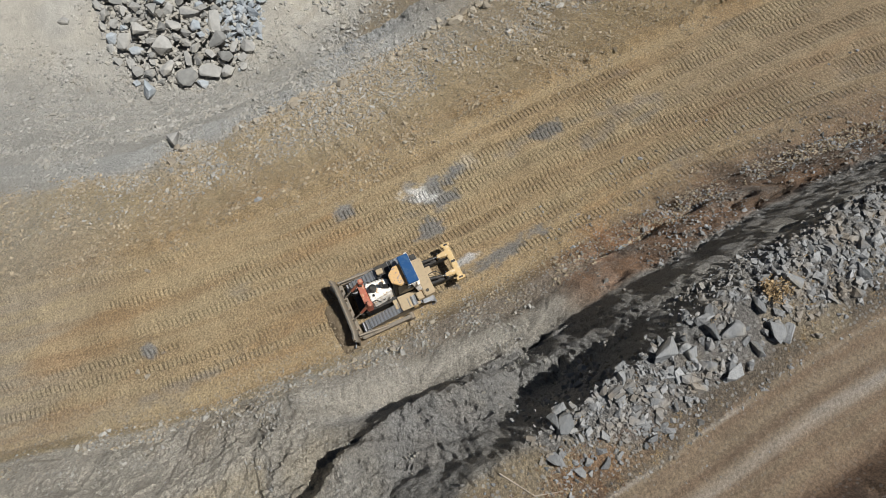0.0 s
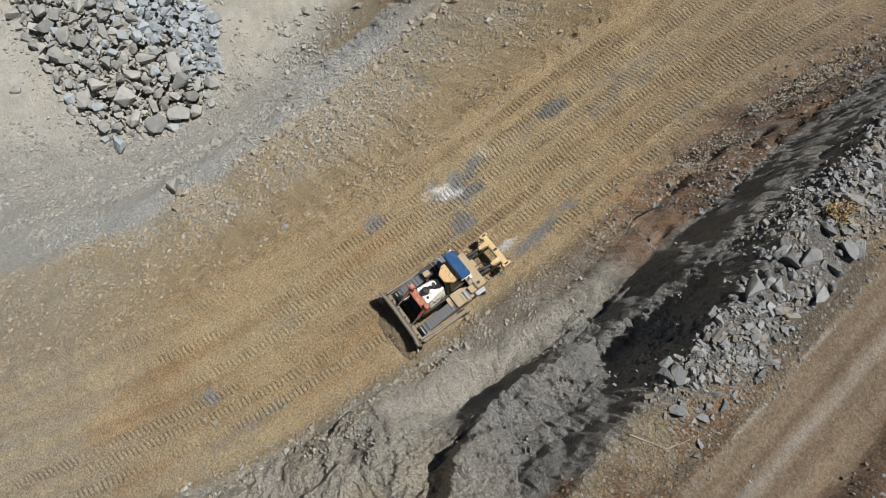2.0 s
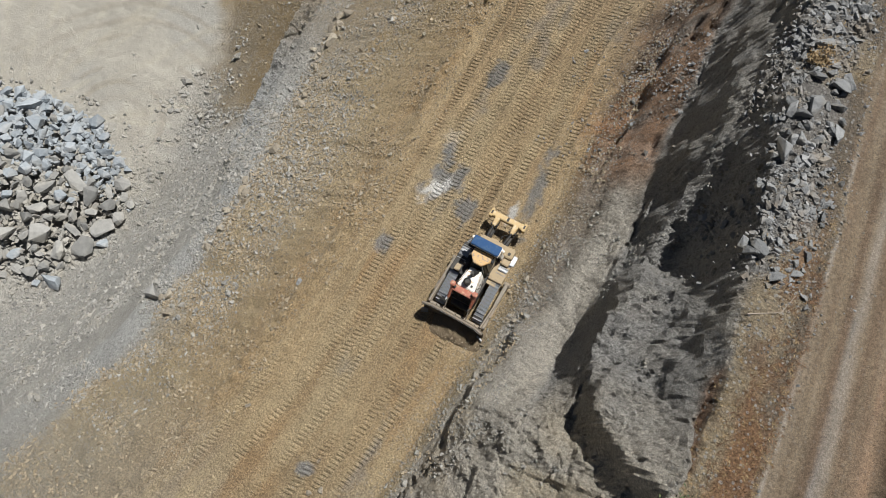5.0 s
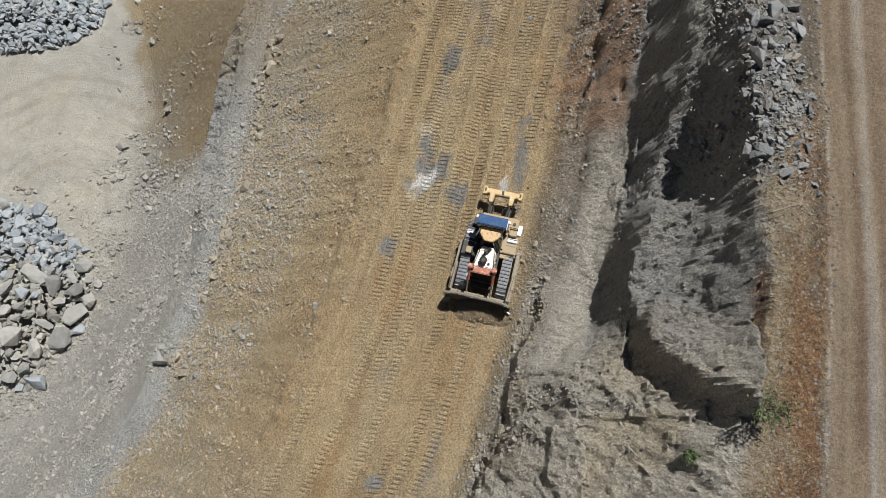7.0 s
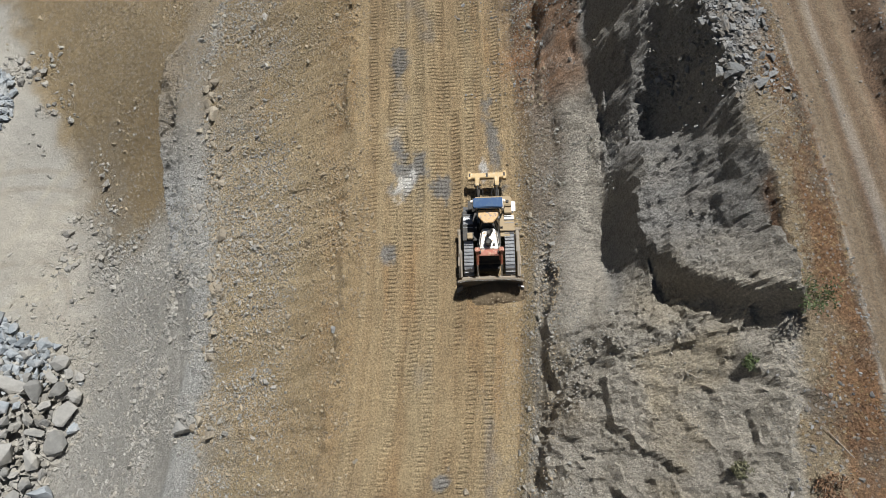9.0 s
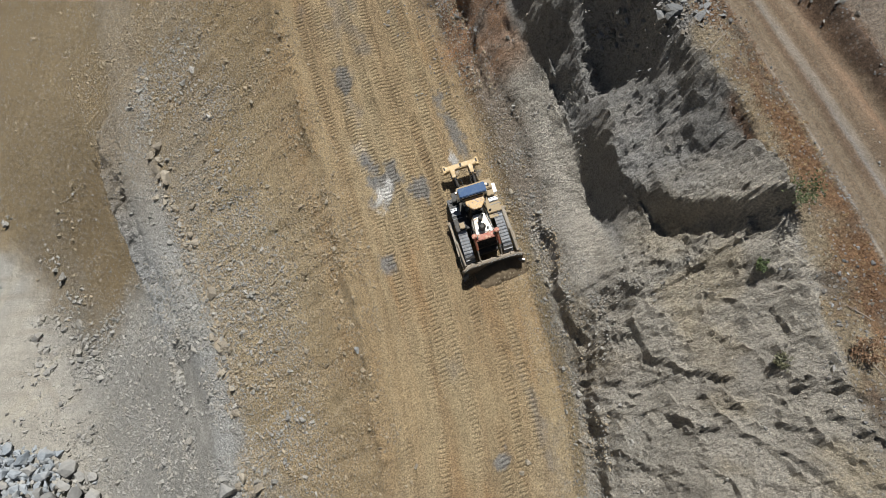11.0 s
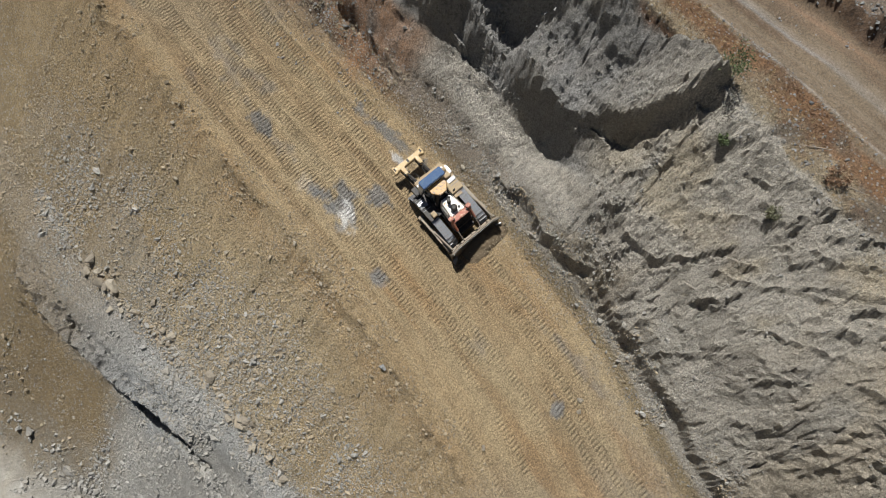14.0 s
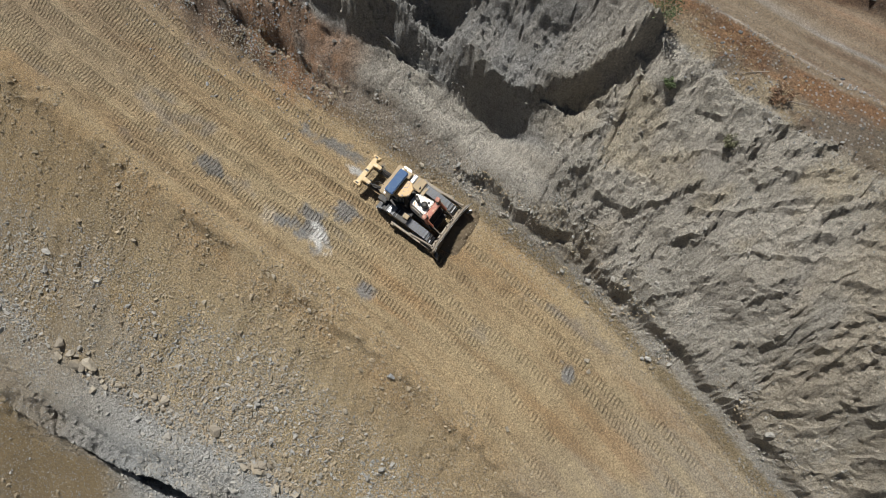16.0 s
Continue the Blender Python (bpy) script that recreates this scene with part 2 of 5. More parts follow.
# ---- the ground: one sheet out to the horizon ----
def steps(stops):
    """Grid lines from (end, spacing) stops."""
    out = [stops[0][0]]
    for (a, _), (b, d) in zip(stops, stops[1:]):
        n = max(1, round((b - a) / d))
        out += [a + (b - a) * (k + 1) / n for k in range(n)]
    return np.array(out)


def lane_list():
    """Where the crawler tracks have pressed the ramp: share of the ramp's width, from y, to y, sway, strength."""
    return [(0.14, -24, 6, 0.3, 0.5), (0.27, -6, 34, 0.2, 0.9), (0.335, -20, 40, 0.5, 0.75), (0.42, -9, 38, 0.25, 1.0), (0.50, -18, 24, 0.4, 0.7),
            (0.575, -2, 40, 0.3, 1.0), (0.65, -26, 12, 0.35, 0.95), (0.735, -22, 40, 0.3, 1.0), (0.83, -26, 3, 0.15, 1.0), (0.90, 0, 40, 0.2, 0.85),
            (0.17, 6, 40, 0.5, 0.9), (0.22, 9, 40, 0.6, 0.9), (0.47, 8, 40, 0.7, 0.9), (0.62, 9, 40, 0.7, 0.9), (0.68, 12, 40, 0.5, 0.9), (0.80, 10, 40, 0.5, 1.0)]


def ground_fields(x, y):
    """Height, soil colour and the fields that drive the ground's material."""
    z, u = lie(x, y)
    v = u + 0.16 * cloudy(x, y, 6, 11) + 0.06 * cloudy(x, y, 1.3, 13, 3)
    south, north = 1 - ease(-9, -3, y), ease(6, 11, y)

    # how rocky, how stony
    ledge_w = band(1.95, 3.15, 0.15, u) * ease(-30, -12, y) * (1 - ease(26, 28, y))
    slope_e = band(6.5, 10.3, 0.25, u)
    rocky = np.clip(ledge_w * ease(4, 9, y) + 0.45 * ledge_w + slope_e * (1 - 0.85 * north * band(5.5, 7.7, 0.2, u)), 0, 1)
    far = ease(70, 140, np.hypot(x + 15, y))
    near = 1 - far
    pebbly = np.clip(0.25 + 0.8 * band(1.05, 4.5, 0.35, v) + 0.55 * band(6.0, 7.2, 0.3, v) + 0.5 * band(9.8, 11, 0.2, v) - 0.25 * band(5.0, 6.0, 0.4, v), 0, 1.0)

    # relief
    z = z + near * 0.35 * cloudy(x, y, 14, 21) * (1 - 0.6 * band(5, 6, 0.3, u)) + 0.10 * cloudy(x, y, 2.2, 23) * (0.5 + band(3, 8, 0.5, u)) * near
    z = z + near * 0.05 * cloudy(x, y, 0.55, 25, 3)
    rugged = 0.13 + 0.5 * band(8.1, 10.2, 0.2, u) * ease(-10, -6, y) + 0.06 * band(7.4, 10.2, 0.3, u) * south + 0.6 * ledge_w
    for size, amp, seed in ((4.2, 0.5, 31), (1.7, 0.2, 37), (0.75, 0.13, 41)):
        wx, wy = x + 0.5 * cloudy(x, y, size, seed + 5, 3), y + 0.5 * cloudy(x, y, size, seed + 6, 3)
        b, gap = blocks(wx * 0.9 - wy * 0.25, (wy + 0.45 * wx) * 0.55, size, seed)
        z = z + near * rocky * rugged * amp * (b - 0.4 * (1 - ease(0.0, 0.12, gap)))
    # gullies down the eastern slope
    gully = np.abs(cloudy(x * 0.35 + 0.8 * cloudy(x, y, 3, 53, 3), y + 1.6 * cloudy(x, y, 4.5, 52, 4), 3.4, 51, 3))
    z = z - near * 0.3 * slope_e * south * (1 - ease(0.0, 0.12, gully))
    # the western ledge drops sheer for part of its height
    drop = smooth_at(y, cliff_crest[1]) - smooth_at(y, cliff_foot[1])
    rise = np.clip(u - 2, 0, 1) + 0.16 * cloudy(x, y, 1.8, 54) * band(2.05, 2.95, 0.1, u)
    z = z + near * drop * (ease(0.42, 0.56, rise) - np.clip(rise, 0, 1)) * 0.95 * band(2, 3, 0.02, u) * band(2, 26.5, 2, y)
    z = z - near * 2.3 * ease(0.0, 0.3, rise) * (1 - ease(0.46, 0.53, rise)) * band(2, 26.5, 2, y) * (u < 3)
    # rills down the fill, and ripped clods of red earth by the upper ramp
    rill = cloudy(x * 0.22, y, 1.1, 55, 4)
    z = z + near * (0.26 * rill + 0.10 * cloudy(x * 0.35 + 0.1 * y, y, 0.5, 56, 3)) * band(4.1, 5.0, 0.2, u)
    rip = north * band(5.95, 7.9, 0.25, u)
    slant, over = 0.84 * x + 0.54 * y, 0.84 * y - 0.54 * x
    z = z + near * rip * (0.35 * np.abs(cloudy(x * 1.5, y * 0.6, 1.8, 57)) + 0.2 * cloudy(x, y, 0.5, 58, 3) + 0.26 * cloudy(slant * 0.25, over, 0.6, 60, 3))
    for k in range(3):
        cleft = smooth_at(y, ramp_east[0]) + 2.0 + 1.6 * k + 0.9 * cloudy(x * 0, y, 3.0, 201 + k, 4)
        open_here = ease(-0.05, 0.15, cloudy(x * 0 + 7 * k, y, 3.5, 205 + k, 2)) * band(10, 40, 2, y)
        z = z - 0.75 * np.exp(-(((x - cleft) / 0.16) ** 2)) * open_here * near
    # the cut along the red earth beside the upper ramp
    scarp = smooth_at(y, ramp_east[0]) + 1.4 + 0.35 * cloudy(x * 0, y, 2.5, 59)
    z = z + 1.0 * ease(scarp, scarp + 0.25, x) * (1 - ease(scarp + 0.6, scarp + 3.0, x)) * band(9, 33, 2, y)
    # the broken lip at the foot of the grey slope
    lip = smooth_at(y, ramp_east[0]) + 1.3 + 0.5 * cloudy(x * 0, y, 3.5, 61) + 0.25 * cloudy(x * 0, y, 0.9, 62)
    z = z + 1.1 * ease(lip, lip + 0.08, x) * (1 - ease(lip + 0.5, lip + 2.2, x)) * (1 - ease(-4, -1, y)) * near
    # the buttress of hard rock: steep to the west and south
    foot = np.array([(10, 40), (8.6, 20), (7.7, 14), (7.2, 8), (7.0, 4), (6.6, 0), (6.5, -3.6), (7.2, -6.2), (8.3, -7.5), (10.6, -9.3), (16, -10), (60, -10)], float)
    away, inner = np.full(x.shape, 99.0), np.zeros(x.shape)
    for p, q in zip(foot, foot[1:]):
        e = q - p
        s = np.clip(((x - p[0]) * e[0] + (y - p[1]) * e[1]) / (e @ e), 0, 1)
        d = np.hypot(x - p[0] - s * e[0], y - p[1] - s * e[1])
        side = np.where(e[0] * (y - p[1]) - e[1] * (x - p[0]) > 0, 1, -1)
        inner = np.where(d < away, side, inner)
        away = np.minimum(away, d)
    deep = away * inner + 0.35 * cloudy(x, y, 1.6, 64) + 0.15 * cloudy(x, y, 0.5, 66)
    hold = (1 - ease(10, 15, y)) * (1 - ease(9.8, 11.2, x)) * near
    z = z + hold * ((0.7 + 1.0 * (1 - ease(-6, -3, y))) * ease(0, 0.3, deep) * (1 - 0.9 * ease(0.6, 3.2, deep)) - 0.5 * np.exp(-((deep + 0.5) / 0.7) ** 2))
    # fingers of weathered rock down the southern slope, and small scarps across it
    down, cross = 0.925 * x - 0.38 * y, 0.38 * x + 0.925 * y
    face = band(6.9, 10.2, 0.3, u) * (1 - ease(-9, -5, y))
    z = z + near * face * (0.16 * cloudy(down * 0.16, cross, 1.3, 161, 3) + 0.17 * cloudy(down * 0.18, cross + 0.15 * cloudy(x, y, 1.5, 163, 2), 0.5, 165, 3) + 0.05 * cloudy(down * 0.25, cross, 0.27, 167, 2))
    for k, size in enumerate((4.0, 2.6, 1.7, 1.1)):
        n = cloudy(x * 1.2 + 0.25 * y + 0.3 * cloudy(x, y, 0.8, 177 + k, 3), y * 0.42, size, 171 + 7 * k, 4)
        z = z + near * band(6.6, 10.0, 0.3, u) * (1 - ease(-9, -6.5, y)) * (0.42 - 0.07 * k) * (ease(0.11, 0.125, n) - ease(0.12, 0.42, n))
    # the slope is crumbly, more so in patches
    crumb = band(6.5, 10.25, 0.2, u) * (1 - ease(-9, -6, y)) * near * (0.45 + 1.3 * ease(0.0, 0.35, cloudy(x, y, 3.6, 241, 3)))
    for size, amp, seed in ((0.95, 0.15, 243), (0.45, 0.115, 247), (0.27, 0.075, 251)):
        b, gap = blocks(down * 0.6 + 0.25 * cloudy(x, y, size, seed + 1, 2), cross + 0.25 * cloudy(x, y, size, seed + 2, 2), size, seed)
        z = z + crumb * amp * (b - 0.5 * (1 - ease(0.0, 0.12, gap)))
    # the rock face breaks down in ledges: gentle treads, sheer risers
    for step, share, seed in ((1.9, 0.2, 181), (0.7, 0.15, 185)):
        q = z / step + 0.7 * cloudy(x, y, 4.0, seed, 3) + 0.25 * cloudy(down * 0.3, cross, 1.6, seed + 1, 2)
        k = np.floor(q)
        part_up = q - k
        stepped = np.where(part_up < 0.8, 0.32 * part_up / 0.8, 0.32 + 0.68 * (part_up - 0.8) / 0.2)
        z = z + near * step * (stepped - part_up) * share * band(8.1, 10.15, 0.2, u) * (1 - south) * (1 - 0.9 * north * band(5, 7.8, 0.2, u))
    # the hollow behind the buttress and the saddle over it
    hollow = (1 - ease(3, 9, y)) * ease(0.3, 2.6, y) * near
    z = z - 2.8 * hollow * band(8.15, 9.75, 0.25, u + 0.1 * cloudy(x, y, 2, 207, 3))
    saddle = band(-7.5, 6, 2.5, y) * near
    z = z - 1.7 * saddle * np.sin(np.pi * np.clip(u - 9, 0, 1)) ** 0.8
    # broken beds of the buttress
    bed, rank = 0.93 * x + 0.37 * y, 0.93 * y - 0.37 * x
    crag = band(8.0, 10.2, 0.2, u) * ease(-10.5, -8, y) * near
    for size, amp, seed in ((1.1, 0.16, 231), (0.55, 0.16, 233), (0.3, 0.11, 235)):
        b, gap = blocks(bed * 0.8 + 0.3 * cloudy(x, y, size, seed + 5, 2), rank + 0.3 * cloudy(x, y, size, seed + 6, 2), size, seed)
        z = z + crag * amp * (b - 0.45 * (1 - ease(0.0, 0.1, gap)))
    # low ridge along the berm
    z = z + 0.8 * near * np.exp(-(((u - 3.25) / 0.3) ** 2)) * (0.7 + 0.5 * cloudy(x, y, 5, 63))
    # windrow on the west edge of the ramp
    z = z + 0.5 * np.exp(-(((u - 5.0 + 0.05 * cloudy(x, y, 2.5, 66, 3)) / 0.035) ** 2)) * (0.7 + cloudy(x, y, 3, 65) + 0.5 * cloudy(x, y, 0.5, 70, 2)) * near
    combed = cloudy((u - 5) * 26, y * 0.09, 1.6, 69, 4)
    z = z + 0.10 * combed * band(4.95, 6.05, 0.06, u) * near
    # a runnel along the edge of the bench
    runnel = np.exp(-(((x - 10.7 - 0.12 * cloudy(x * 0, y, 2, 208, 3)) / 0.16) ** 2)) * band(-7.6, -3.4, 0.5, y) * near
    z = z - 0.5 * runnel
    # the road: ruts
    w = np.clip(u - 11, 0, 1)
    road = band(11.0, 12.0, 0.06, u)
    ruts = np.exp(-(((w - 0.28) / 0.06) ** 2)) + np.exp(-(((w - 0.62) / 0.06) ** 2))
    z = z - 0.10 * road * ruts
    ridge = np.exp(-(((u - 12.18 + 0.06 * cloudy(x, y, 4, 72, 3)) / 0.12) ** 2)) * near
    z = z + near * ease(12.05, 12.5, u) * (0.15 * np.abs(cloudy(x, y, 3, 67)) + 0.08 * cloudy(x, y, 0.8, 68)) + ridge * (0.9 + 0.5 * cloudy(x, y, 2, 67) + 0.5 * cloudy(x, y, 0.5, 68, 3))
    # crawler lanes
    share = np.clip(u - 5, 0, 1) * band(5.0, 6.0, 0.02, u)
    width = np.maximum(smooth_at(y, ramp_east[0]) - smooth_at(y, ramp_west[0]), 4)
    prints, along = np.zeros(x.shape), y * 1.0
    for k, (at, y0, y1, sway, strength) in enumerate(lane_list()):
        off = (u - 5 - at) * width - sway * cloudy(x * 0, y, 14, 71 + k)
        m = band(-0.27, 0.27, 0.05, off) * band(y0, y1, 1.5, y) * strength * np.clip(0.75 + 1.6 * cloudy(x, y, 3.2, 81 + k), 0.0, 1)
        m = m * band(4.9, 6.05, 0.05, u) * (0.5 + 0.5 * ease(-5, 4, y))
        along = np.where(m > prints, y + 0.11 * k + 0.08 * off * (k % 3 - 1), along)
        prints = np.maximum(prints, m)
        z = z - 0.05 * m + 0.05 * np.exp(-(((np.abs(off) - 0.4) / 0.1) ** 2)) * band(y0, y1, 1.5, y) * near * band(4.95, 6.05, 0.05, u)

    # soil colours
    ochre, tan, pale = np.array((0.35, 0.257, 0.146)), np.array((0.360, 0.284, 0.172)), np.array((0.335, 0.315, 0.275))
    grit, stone, slate = np.array((0.315, 0.305, 0.28)), np.array((0.455, 0.418, 0.362)), np.array((0.24, 0.24, 0.24))
    red, earth, orange, dun = np.array((0.180, 0.108, 0.064)), np.array((0.105, 0.070, 0.048)), np.array((0.33, 0.165, 0.075)), np.array((0.168, 0.124, 0.084))
    blue = np.array((0.185, 0.19, 0.195))
    col = np.empty(x.shape + (3,))
    col[:] = pale

    def lay(mask, c):
        nonlocal col
        mask = np.clip(mask, 0, 1)[..., None]
        col = col * (1 - mask) + c * mask

    fl = cloudy(x, y, 9, 91)
    vf = u + 0.45 * cloudy(x, y, 11, 92) + 0.15 * cloudy(x, y, 2, 94)
    lay(0.75 * ease(-0.1, 0.4, fl) * (1 - ease(0.9, 1.0, v)), grit)
    lay(ease(0.55, 1.35, vf), np.array((0.345, 0.332, 0.305)))
    lay(0.5 * ease(0.7, 1.3, vf) * ease(0.05, 0.4, cloudy(x, y * 0.5, 4, 98)), grit)
    wedge = ease(10.5, 14, y + 2.4 * cloudy(x, y, 5, 93) - 0.35 * (x + 36)) * (1 - ease(2.1, 2.3, v))
    lay(ease(0.9, 1.15, v) * wedge, np.array((0.225, 0.21, 0.18)))
    lay(ease(1.15, 1.75, v + 0.35 * cloudy(x, y * 0.4, 3, 96)) * wedge, tan * np.array((0.68, 0.63, 0.55)))
    lay(band(0.95, 4.2, 0.1, v) * ease(25.5, 28, y + 1.5 * fl), tan * 0.72)
    lay(0.8 * band(1.97, 3.2, 0.1, v) * band(4, 27, 3, y), np.array((0.32, 0.33, 0.335)))
    lay(0.6 * band(3.0, 3.75, 0.15, v), np.array((0.365, 0.37, 0.365)))
    lay(ease(3.85, 4.12, v), tan)
    lay(0.75 * band(4.2, 5.2, 0.3, v) * ease(-0.25, 0.35, cloudy(x, y, 7, 95)), ochre)
    lay(0.5 * band(3.9, 4.5, 0.2, v) * ease(0.0, 0.3, cloudy(x, y * 0.6, 4, 97)), grit)
    lay(0.85 * band(4.75, 6.25, 0.3, v), ochre)
    lay(0.6 * band(4.86, 5.06, 0.06, u) * ease(-0.2, 0.25, cloudy(x, y, 2.2, 144)) * ease(-14, -4, y), np.array((0.37, 0.25, 0.128)))
    lay(0.6 * band(3.2, 5.1, 0.5, v) * (1 - ease(-22, -13, y + 3 * fl)), pale * 0.88)
    lay(0.55 * band(4.9, 6.1, 0.1, v) * (1 - ease(-26, -12, y + 3 * fl)), pale * 0.9)
    lay(0.6 * band(4.95, 6, 0.3, v) * ease(0.12, 0.4, cloudy(x * 1.6, y * 0.5, 4, 99)), ochre * np.array((0.92, 0.78, 0.66)))
    lay(0.55 * band(4.95, 6, 0.3, v) * ease(0.15, 0.45, cloudy(x * 1.4, y * 0.4, 3, 101)), tan)
    lay(0.4 * band(5.15, 6.02, 0.04, u) * ease(0.34, 0.6, cloudy(x * 1.8, y * 0.5, 3.4, 103) + 0.25 * cloudy(x, y, 0.6, 104)), blue)
    lay(0.5 * band(5.0, 6.1, 0.1, v) * ease(0.05, 0.4, combed), tan * 1.08)
    lay(0.45 * band(5.0, 6.1, 0.1, v) * ease(0.05, 0.4, -combed), ochre * np.array((0.72, 0.66, 0.62)))
    lay(0.7 * band(1.0, 5.0, 0.2, v) * ease(8, 24, y + 2 * fl), tan * np.array((0.70, 0.65, 0.58)))
    lay(band(6.15, 6.9, 0.12, v), tan * 0.92)
    lay(band(6.4, 10.4, 0.1, v), stone)
    lay(0.7 * band(6.1, 7.2, 0.2, v) * ease(-6, 2, y) * (1 - north), dun)
    lay(0.9 * band(6.05, 8.0, 0.12, v) * north, np.array((0.215, 0.118, 0.064)))
    lay(0.75 * band(6.05, 8.0, 0.12, v) * north * ease(0.05, 0.35, cloudy(x, y, 2.5, 105)), orange)
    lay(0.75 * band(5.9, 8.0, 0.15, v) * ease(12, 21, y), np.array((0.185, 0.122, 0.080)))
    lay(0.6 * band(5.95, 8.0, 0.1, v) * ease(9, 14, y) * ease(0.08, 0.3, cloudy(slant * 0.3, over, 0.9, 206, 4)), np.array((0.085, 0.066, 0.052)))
    lay(0.45 * band(5.2, 6.0, 0.2, v) * ease(12, 30, y), np.array((0.21, 0.165, 0.12)))
    lay(0.8 * band(8.0, 10.4, 0.15, v) * ease(-9, -5, y + 3 * fl), slate)
    lay(0.5 * band(8.2, 10.2, 0.15, v) * ease(-9, -5, y) * ease(0.0, 0.3, cloudy(x, y, 1.8, 146)), np.array((0.34, 0.32, 0.285)))
    lay(0.45 * band(6.8, 10.2, 0.2, v) * south * ease(0.05, 0.4, cloudy(x * 0.5, y, 2.6, 107)), pale)
    lay(0.55 * band(6.6, 10.3, 0.2, v) * south * ease(0.0, 0.35, cloudy(x * 0.7, y * 1.2, 4.5, 143)), np.array((0.40, 0.335, 0.245)))
    lay(0.6 * band(8.3, 10.3, 0.2, v) * south * ease(0.0, 0.3, cloudy(x, y, 3.2, 145)), np.array((0.43, 0.36, 0.25)))
    lay(0.35 * band(6.6, 10.3, 0.2, v) * ease(0.1, 0.4, cloudy(x, y, 1.6, 147)), np.array((0.30, 0.275, 0.245)))
    verge = 1 - ease(1, 7, y)
    lay(band(10.15, 11.05, 0.1, v), np.array((0.175, 0.14, 0.103)))
    lay(0.6 * band(10.0, 10.7, 0.12, v) * ease(-2, 5, y), slate)
    lay(0.6 * band(10.1, 10.75, 0.1, v) * verge * ease(-0.1, 0.25, cloudy(x, y, 2.4, 109)), np.array((0.41, 0.33, 0.215)))
    lay(0.85 * band(10.5, 11.0, 0.08, u + 0.12 * cloudy(x, y, 3, 110)) * verge * ease(-0.3, 0.1, cloudy(x, y * 0.6, 2.2, 111)), np.array((0.255, 0.135, 0.064)))
    lay(0.6 * band(10.3, 11.0, 0.1, v) * verge * ease(0.12, 0.4, cloudy(x, y, 1.7, 112)), np.array((0.155, 0.085, 0.048)))
    lay(0.5 * band(10.3, 11.0, 0.1, v) * (1 - verge) * ease(0.0, 0.4, cloudy(x, y, 2.0, 114)), np.array((0.36, 0.29, 0.19)))
    # the runnel's bed is a darker rust-brown than the verge round it
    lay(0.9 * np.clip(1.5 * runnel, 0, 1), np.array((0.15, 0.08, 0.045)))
    # the road: tan lanes, dark ruts, a pale crushed strip and a thin white windrow along its edge
    wob = w + 0.03 * cloudy(x * 0, y, 9, 116, 3)
    on_road = band(10.97, 12.05, 0.04, v)
    lay(on_road, np.array((0.165, 0.126, 0.085)))
    lane = cloudy(wob * 11, y * 0.06, 1.0, 119, 4)
    lay(0.8 * on_road * ease(0.0, 0.3, lane), np.array((0.185, 0.145, 0.104)))
    lay(0.8 * on_road * ease(0.05, 0.35, -lane), np.array((0.15, 0.105, 0.07)))
    for at, wide, share, c, seed in ((0.36, 0.045, 0.9, (0.12, 0.082, 0.054), 211), (0.52, 0.05, 0.5, (0.29, 0.265, 0.235), 213), (0.66, 0.045, 0.85, (0.125, 0.085, 0.055), 215),
                                     (0.18, 0.035, 0.7, (0.14, 0.10, 0.066), 217), (0.04, 0.014, 0.55, (0.40, 0.37, 0.33), 219), (0.46, 0.025, 0.6, (0.24, 0.24, 0.24), 221), (0.88, 0.05, 0.5, (0.25, 0.14, 0.085), 223)):
        lay(share * road * np.exp(-(((wob - at) / wide) ** 2)) * ease(-0.35, 0.2, cloudy(x, y * 0.35, 2.6, seed, 4)), np.array(c))
    lay(0.9 * ease(11.97, 12.08, v), np.array((0.175, 0.10, 0.062)))
    lay(0.5 * band(12.0, 12.7, 0.1, v) * ease(0.05, 0.35, cloudy(x * 1.2, y * 0.35, 2.4, 113)), np.array((0.215, 0.15, 0.105)))
    lay(0.95 * np.clip(1.6 * ridge, 0, 1), earth)
    lay(0.6 * np.clip(1.6 * ridge, 0, 1) * ease(0.05, 0.3, cloudy(x, y, 1.5, 117)), np.array((0.18, 0.115, 0.07)))
    lay(ease(12.36, 12.46, v), np.array((0.27, 0.22, 0.175)))
    lay(0.5 * ease(12.4, 12.6, v) * ease(0.05, 0.3, cloudy(x, y, 3, 122)), np.array((0.17, 0.12, 0.085)))
    lay(0.55 * far, tan)
    # curved wheel marks on the pit floor
    ring = np.hypot(x + 50 + 1.5 * fl, (y - 8) * 1.1)
    lay(0.6 * (1 - ease(0.8, 1.0, u)) * band(3, 19, 2, ring) * ease(0.25, 0.7, np.sin(ring * 2.6) * ease(-0.3, 0.2, cloudy(x, y, 6, 118))) * ease(2, 9, y), np.array((0.27, 0.245, 0.205)))
    fan = np.arctan2(y - 2, x + 62)
    lay(0.35 * (1 - ease(0.85, 1.0, u)) * band(5, 26, 2, y) * ease(0.1, 0.5, cloudy(fan * 30, np.hypot(x + 62, y - 2) * 0.12, 1.4, 120, 3)), np.array((0.385, 0.35, 0.275)))
